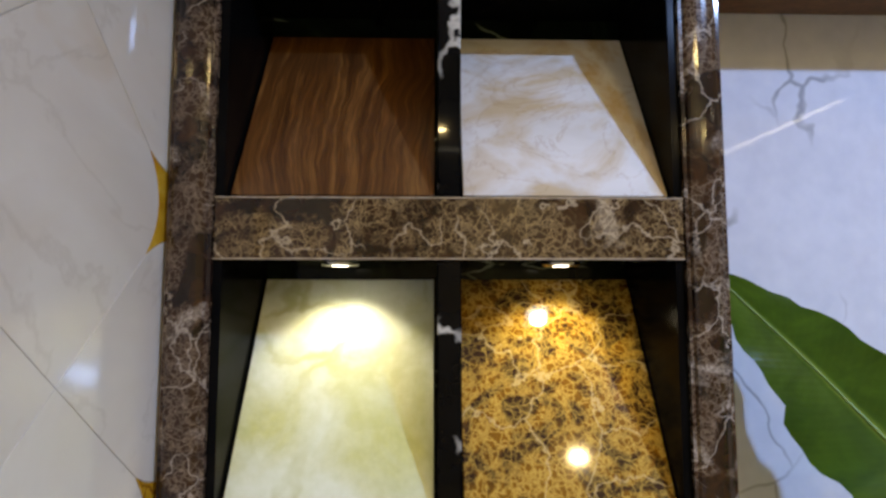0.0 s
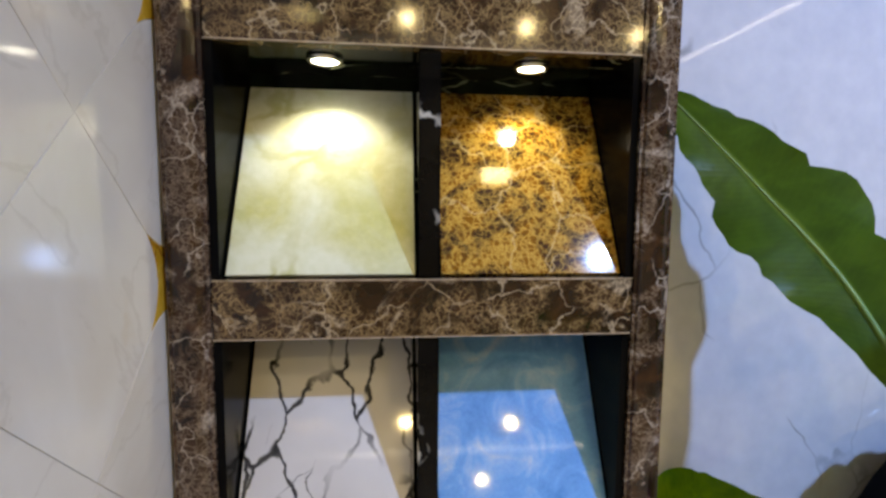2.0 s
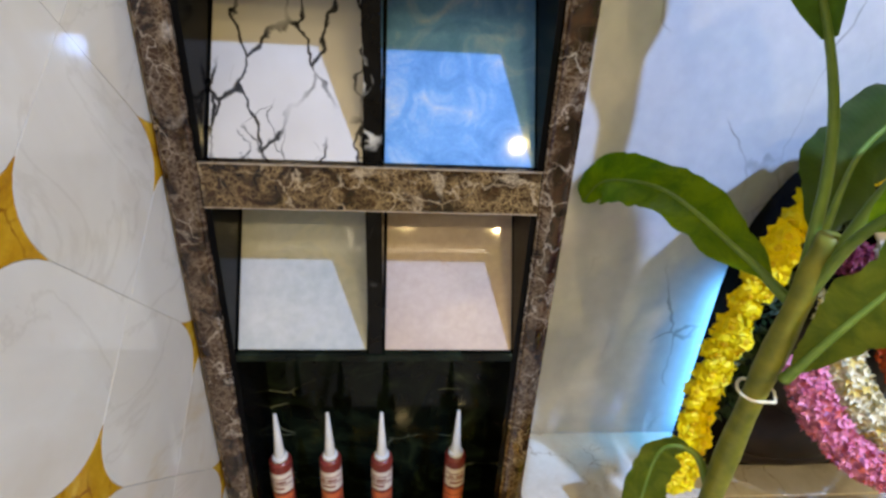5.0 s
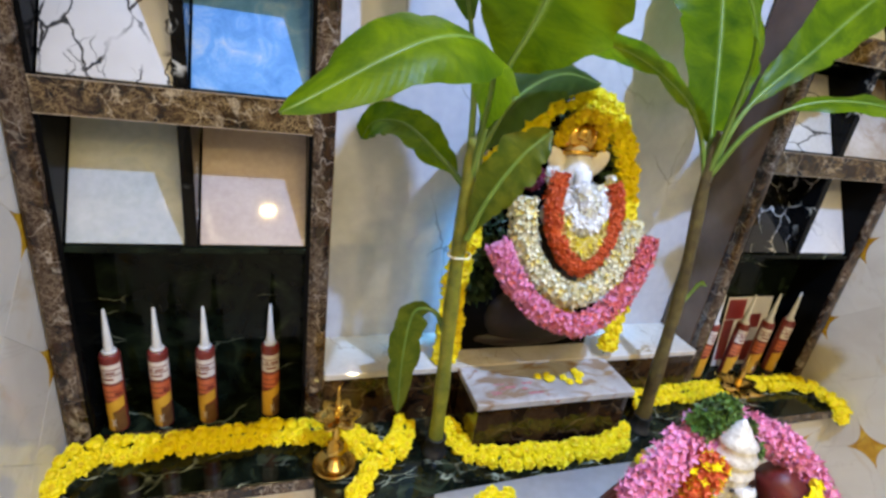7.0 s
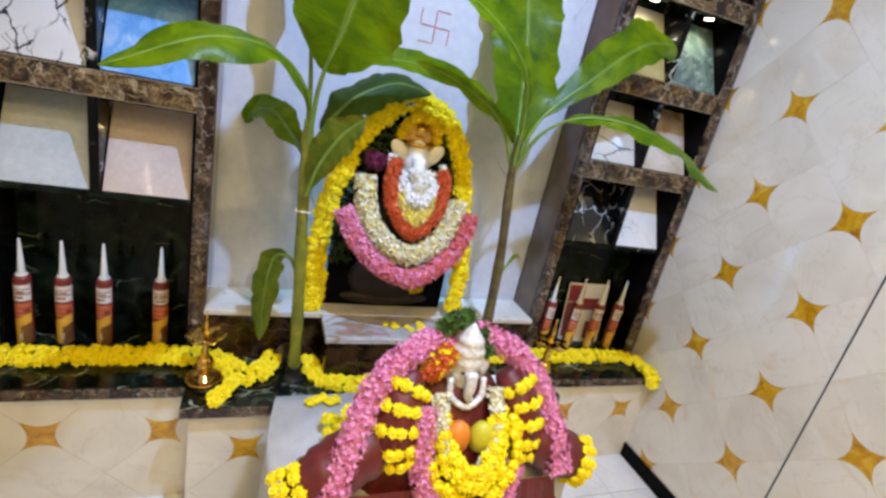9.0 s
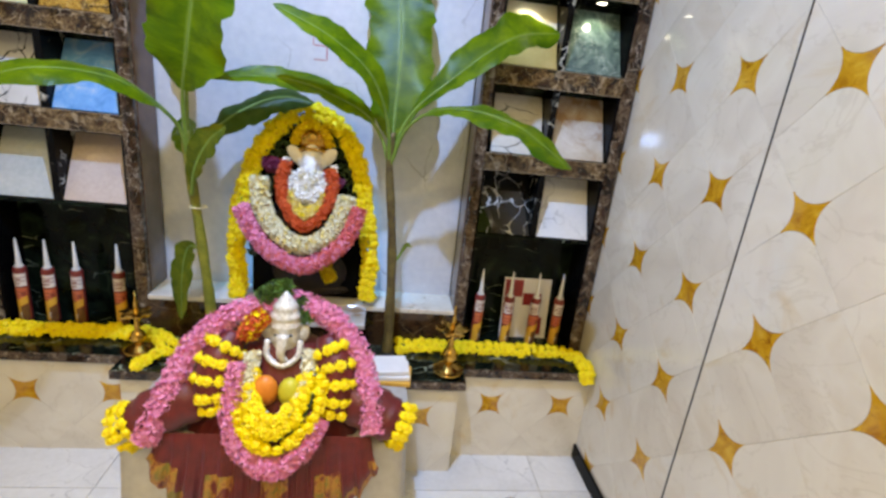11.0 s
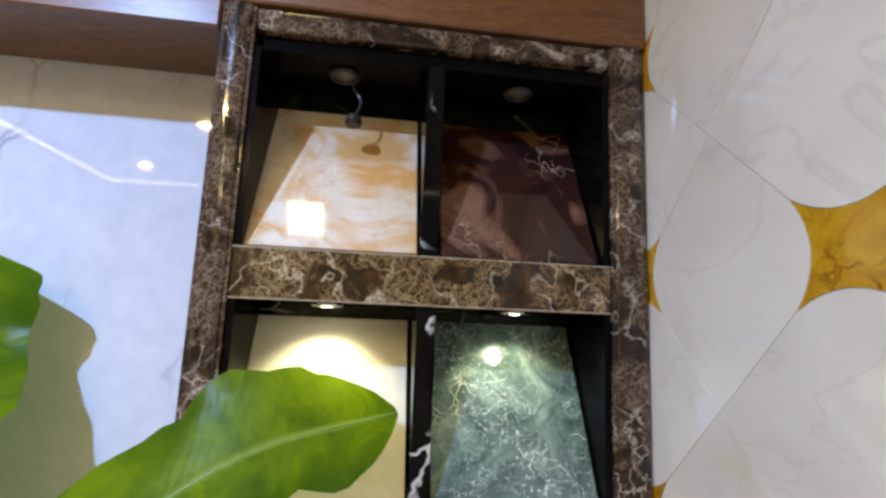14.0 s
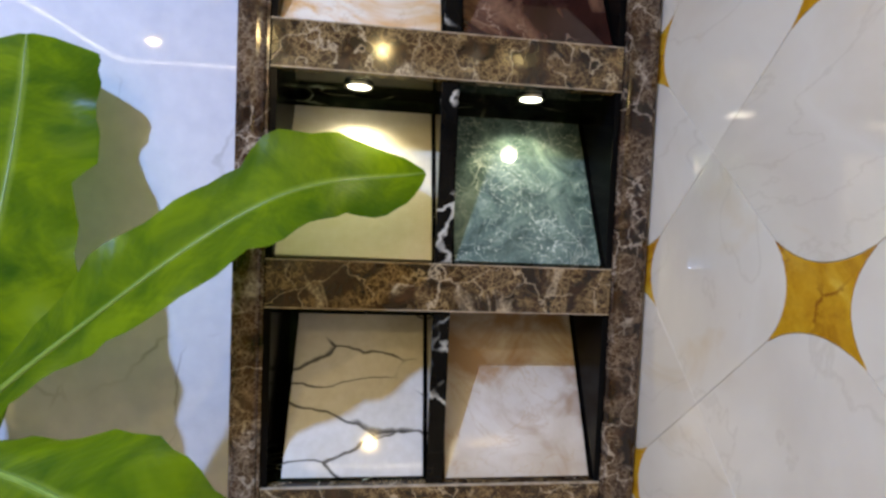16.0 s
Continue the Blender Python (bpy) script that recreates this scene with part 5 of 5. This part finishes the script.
blossom_garland("pink_garland", "long pink blossom garland over both shoulders", [(0.640, -0.110, 0.530), (0.660, -0.095, 0.59), (0.690, -0.05, 0.67), (0.735, 0.005, 0.765), (0.81, 0.04, 0.835), (0.91, 0.080, 0.875), (1.02, 0.090, 0.880), (1.13, 0.050, 0.845), (1.205, 0.01, 0.765), (1.25, -0.055, 0.66), (1.268, -0.105, 0.565)], 0.036, (PINK, PINK), 2300, (0, -1, 0.5), 0.010, 41)
blossom_garland("pink_garland", "pink blossom garland hanging in a loop on the chest", [(0.865, -0.03, 0.74), (0.862, -0.085, 0.62), (0.895, -0.13, 0.54), (0.985, -0.165, 0.485), (1.07, -0.14, 0.535), (1.11, -0.10, 0.61)], 0.033, (PINK, PINK), 1300, (0, -1, 0.3), 0.010, 42)
marigold_garland("yellow marigold garland in a loop on the chest", [(0.895, -0.04, 0.72), (0.90, -0.095, 0.62), (0.935, -0.14, 0.595), (0.99, -0.158, 0.572), (1.05, -0.14, 0.60), (1.085, -0.10, 0.66), (1.09, -0.04, 0.72)], 0.020, 0.024, (0, -1, 0.2), 1.08, 43)
marigold_garland("inner yellow marigold strand on the chest", [(0.918, -0.05, 0.70), (0.925, -0.11, 0.645), (0.985, -0.145, 0.615), (1.05, -0.11, 0.65), (1.062, -0.05, 0.70)], 0.024, 0.012, (0, -1, 0.2), 0.9, 47)
blossom_garland("jasmine_garland", "thin cream jasmine garland beside the face", [(0.905, -0.01, 0.765), (0.91, -0.06, 0.69), (0.94, -0.11, 0.625), (0.985, -0.125, 0.60), (1.035, -0.11, 0.64), (1.065, -0.055, 0.70), (1.065, 0.0, 0.77)], 0.021, (CREAM, CREAM), 700, (0, -1, 0.3), 0.009, 44)
fruit = thing("fruit_offering", "orange and yellow fruits held before the statue", "fruit")
part("orange_fruit", ball((0.952, -0.065, 0.672), (0.036, 0.03, 0.048)), ORANGE_FRUIT, fruit, smooth=True)
part("yellow_fruit", ball((1.020, -0.065, 0.668), (0.034, 0.03, 0.046)), LIME_FRUIT, fruit, smooth=True)
blossom_garland("orange_blossoms", "orange and yellow blossoms in the hair", [(0.88, 0.03, 0.80), (0.895, 0.02, 0.83), (0.93, 0.04, 0.865)], 0.030, (ORANGE, MARIGOLD), 260, (0, -1, 0.6), 0.011, 45)
blossom_garland("green_sprig", "fresh green leaf sprig behind the face", [(0.91, 0.075, 0.895), (0.95, 0.08, 0.925), (0.99, 0.09, 0.925)], 0.024, (SPRIG, FOLIAGE), 400, (0, -1, 0.6), 0.013, 46)
blossom_garland("green_sprig", "fresh green leaf sprig beside the crown", [(1.02, 0.075, 0.90), (1.04, 0.06, 0.87), (1.05, 0.05, 0.84)], 0.016, (SPRIG, FOLIAGE), 160, (0, -1, 0.6), 0.012, 48)
cushion = thing("marigold_bunch", "bunch of marigolds lying on the white cloth", "flowers")
for k in range(26):
    m = Matrix.Translation((0.705 + rng.uniform(-0.045, 0.045), 0.13 + rng.uniform(-0.07, 0.07), 0.51 + rng.uniform(0, 0.055))) @ Matrix.Rotation(rng.uniform(-1, 1), 4, "X") @ Matrix.Rotation(rng.uniform(-1, 1), 4, "Y")
    share("flower", MARIGOLDS[k % 4], m, cushion)
for k in range(5):
    share("flower", MARIGOLDS[k % 4], Matrix.Translation((0.635 + 0.02 * k, 0.30 + 0.01 * (k % 3), 0.503)) @ Matrix.Scale(0.8, 4), cushion)

# booklets, bowl
for k in range(3):
    bk_ = box(-0.125 + 0.006 * k, 0.125 - 0.008 * k, -0.062 + 0.003 * k, 0.062, 0.0005 + 0.0175 * k, 0.0170 + 0.0175 * k, 0.002)
    bmesh.ops.transform(bk_, matrix=Matrix.Translation((1.275, 0.305, TZ)) @ Matrix.Rotation(radians(-4 + 5 * k), 4, "Z"), verts=bk_.verts)
    tagged(part("booklet", bk_, (YELLOW_LABEL, CARD, CARD)[k]), ("thin yellow-covered booklet", "thin white booklet", "thin white booklet")[k] + " stacked on the table cloth", "booklet", "stack of booklets")
clump = thing("marigold_bunch", "marigolds lying beside the booklets on the cloth", "flowers")
for k in range(9):
    m = Matrix.Translation((1.135 + rng.uniform(-0.02, 0.02), 0.26 + rng.uniform(-0.05, 0.07), 0.508 + rng.uniform(0, 0.035))) @ Matrix.Rotation(rng.uniform(-0.8, 0.8), 4, "X")
    share("flower", MARIGOLDS[k % 4], m, clump)
bowl = thing("bowl", "small brass bowl on the floor", "bowl")
part("wall", lathe([(0.03, 0), (0.045, 0.01), (0.055, 0.05), (0.052, 0.06), (0.047, 0.05), (0.038, 0.014), (0.005, 0.012)], (1.85, 0.17, FLOOR), 24), BRASS, bowl, smooth=True)
posy = thing("posy", "small heap of marigolds on the floor", "flowers")
for k in range(9):
    share("flower", MARIGOLDS[k % 4], Matrix.Translation((1.64 + rng.uniform(-0.05, 0.05), 0.14 + rng.uniform(-0.05, 0.05), FLOOR + 0.02 + rng.uniform(0, 0.03))), posy)

# ---- onyx cladding: petals and stars ----
PU, PV, TIP, MIDE = 0.333, 0.3345, 0.055, 0.036


def petal_outline(pa, pb):
    """Half pitch pa along the rounded ends, pb to the sharp tips."""
    g = 0.0003
    out = []
    for sx in (1, -1):
        pts = []
        for k in range(9):
            s = k / 8 * 2 - 1
            pts.append((pa - TIP + (TIP - MIDE) * (1 - s * s) - g, s * (TIP - 0.001)))
        pts.append((0.0, pb - g * 1.6))
        out += [(sx * x, sx * y) for x, y in pts]
    return out


def star_outline():
    out = []
    for q in range(4):
        a = math.pi / 2 * q
        for k in range(8):
            s = k / 8 * 2 - 1
            x, y = TIP - (TIP - MIDE) * (1 - s * s) - 0.0007, s * TIP
            out.append((x * math.cos(a) - y * math.sin(a), x * math.sin(a) + y * math.cos(a)))
    return out


def slab(outline, depth=0.0011, flip=False):
    """A flat stone piece in the x-y plane, its face at z = 0."""
    bm = bmesh.new()
    pts = [(y, x) for x, y in outline] if flip else outline
    face = [bm.verts.new((x, y, 0)) for x, y in pts]
    lip = [bm.verts.new((x * 1.002, y * 1.002, -depth)) for x, y in pts]
    bm.faces.new(face)
    for i in range(len(pts)):
        bm.faces.new((face[i], lip[i], lip[(i + 1) % len(pts)], face[(i + 1) % len(pts)]))
    bmesh.ops.recalc_face_normals(bm, faces=bm.faces)
    return bm


def slab_mesh(name, bm, material):
    me = bpy.data.meshes.new(name)
    bm.to_mesh(me)
    bm.free()
    me.materials.append(material)
    return me


PIECES = {"a": slab_mesh("petal", slab(petal_outline(PU / 2, PV / 2)), WALL_ONYX), "b": slab_mesh("petal", slab(petal_outline(PV / 2, PU / 2), flip=True), WALL_ONYX), "s": slab_mesh("star", slab(star_outline()), AMBER)}


def clad(parent, base, u0, u1, v0, v1, us, vs):
    """Petals and stars over a wall; base turns the piece's plane into the wall's, us and vs are one star's place."""
    ni0, ni1 = math.floor((u0 - us) / PU), math.ceil((u1 - us) / PU)
    nj0, nj1 = math.floor((v0 - vs) / PV), math.ceil((v1 - vs) / PV)
    for i in range(ni0, ni1 + 1):
        for j in range(nj0, nj1 + 1):
            u, v = us + i * PU, vs + j * PV
            for key, du, dv in (("s", 0, 0), ("a", PU / 2, 0), ("b", 0, PV / 2)):
                hx, hy = (PU / 2, PV / 2) if key != "s" else (TIP, TIP)
                if u + du - hx > u1 or u + du + hx < u0 or v + dv - hy > v1 or v + dv + hy < v0:
                    continue
                inside = u + du - hx >= u0 and u + du + hx <= u1 and v + dv - hy >= v0 and v + dv + hy <= v1
                me = PIECES[key]
                if not inside:
                    bm = bmesh.new()
                    bm.from_mesh(me)
                    for co, no in (((u1 - u - du, 0, 0), (1, 0, 0)), ((u0 - u - du, 0, 0), (-1, 0, 0)), ((0, v1 - v - dv, 0), (0, 1, 0)), ((0, v0 - v - dv, 0), (0, -1, 0))):
                        bmesh.ops.bisect_plane(bm, geom=[*bm.verts, *bm.edges, *bm.faces], plane_co=co, plane_no=no, clear_outer=True)
                    if not bm.faces:
                        bm.free()
                        continue
                    me = slab_mesh("star" if key == "s" else "petal", bm, AMBER if key == "s" else WALL_ONYX)
                share("star" if key == "s" else "petal", me, base @ Matrix.Translation((u + du, v + dv, 0)), parent)


# piece plane x -> world y, y -> world z, z -> out of the wall
EAST = Matrix(((0, 0, -1, RIGHT), (1, 0, 0, 0), (0, 1, 0, 0), (0, 0, 0, 1)))
WEST = Matrix(((0, 0, 1, LEFT), (1, 0, 0, 0), (0, 1, 0, 0), (0, 0, 0, 1)))
NEAR = SPUR
clad(wall_right, EAST, NEAR, 0.87, FLOOR, CEIL, 0.393, 1.680)
clad(wall_left, WEST, NEAR, 0.87, FLOOR, CEIL, 0.393, 1.680)



def front(y):
    return Matrix(((1, 0, 0, 0), (0, 0, -1, y), (0, 1, 0, 0), (0, 0, 0, 1)))


for k, (x0, x1, y) in enumerate(((LEFT, 0.292, 0.535), (0.292, 1.618, 0.430), (1.618, RIGHT, 0.535))):
    low = structure("wall_low_%d" % (k + 1), box(x0 + 0.008, x1 - 0.008, y + 0.0012, 0.87, FLOOR, 0.3715), GROUT, "low wall under the ledge clad in onyx with amber stars", "wall")
    clad(low, front(y), x0, x1, FLOOR, 0.3715, (1.869, 1.795, 1.795)[k], 0.225)
for x, s_ in ((0.292, -1), (1.618, 1)):
    low = part("side_cladding", box(x - 0.004, x + 0.004, 0.431, 0.534, FLOOR, 0.3715), WALL_ONYX, low)
    low.name = "wall_low_side"
    tagged(low, "short side of the low clad wall", "wall", kind="structure")
    low.parent = None

# floor tiles
tile = box(-0.2985, 0.2985, -0.2985, 0.2985, -0.006, 0, 0.0008)
tile_me = slab_mesh("floor_tile", tile, FLOOR_TILE)
for i in range(-2, 7):
    for j in range(8):
        share("floor_tile", tile_me, Matrix.Translation((LEFT + 0.25 + 0.6 * i, 0.62 - 0.6 * j, FLOOR)), floor)
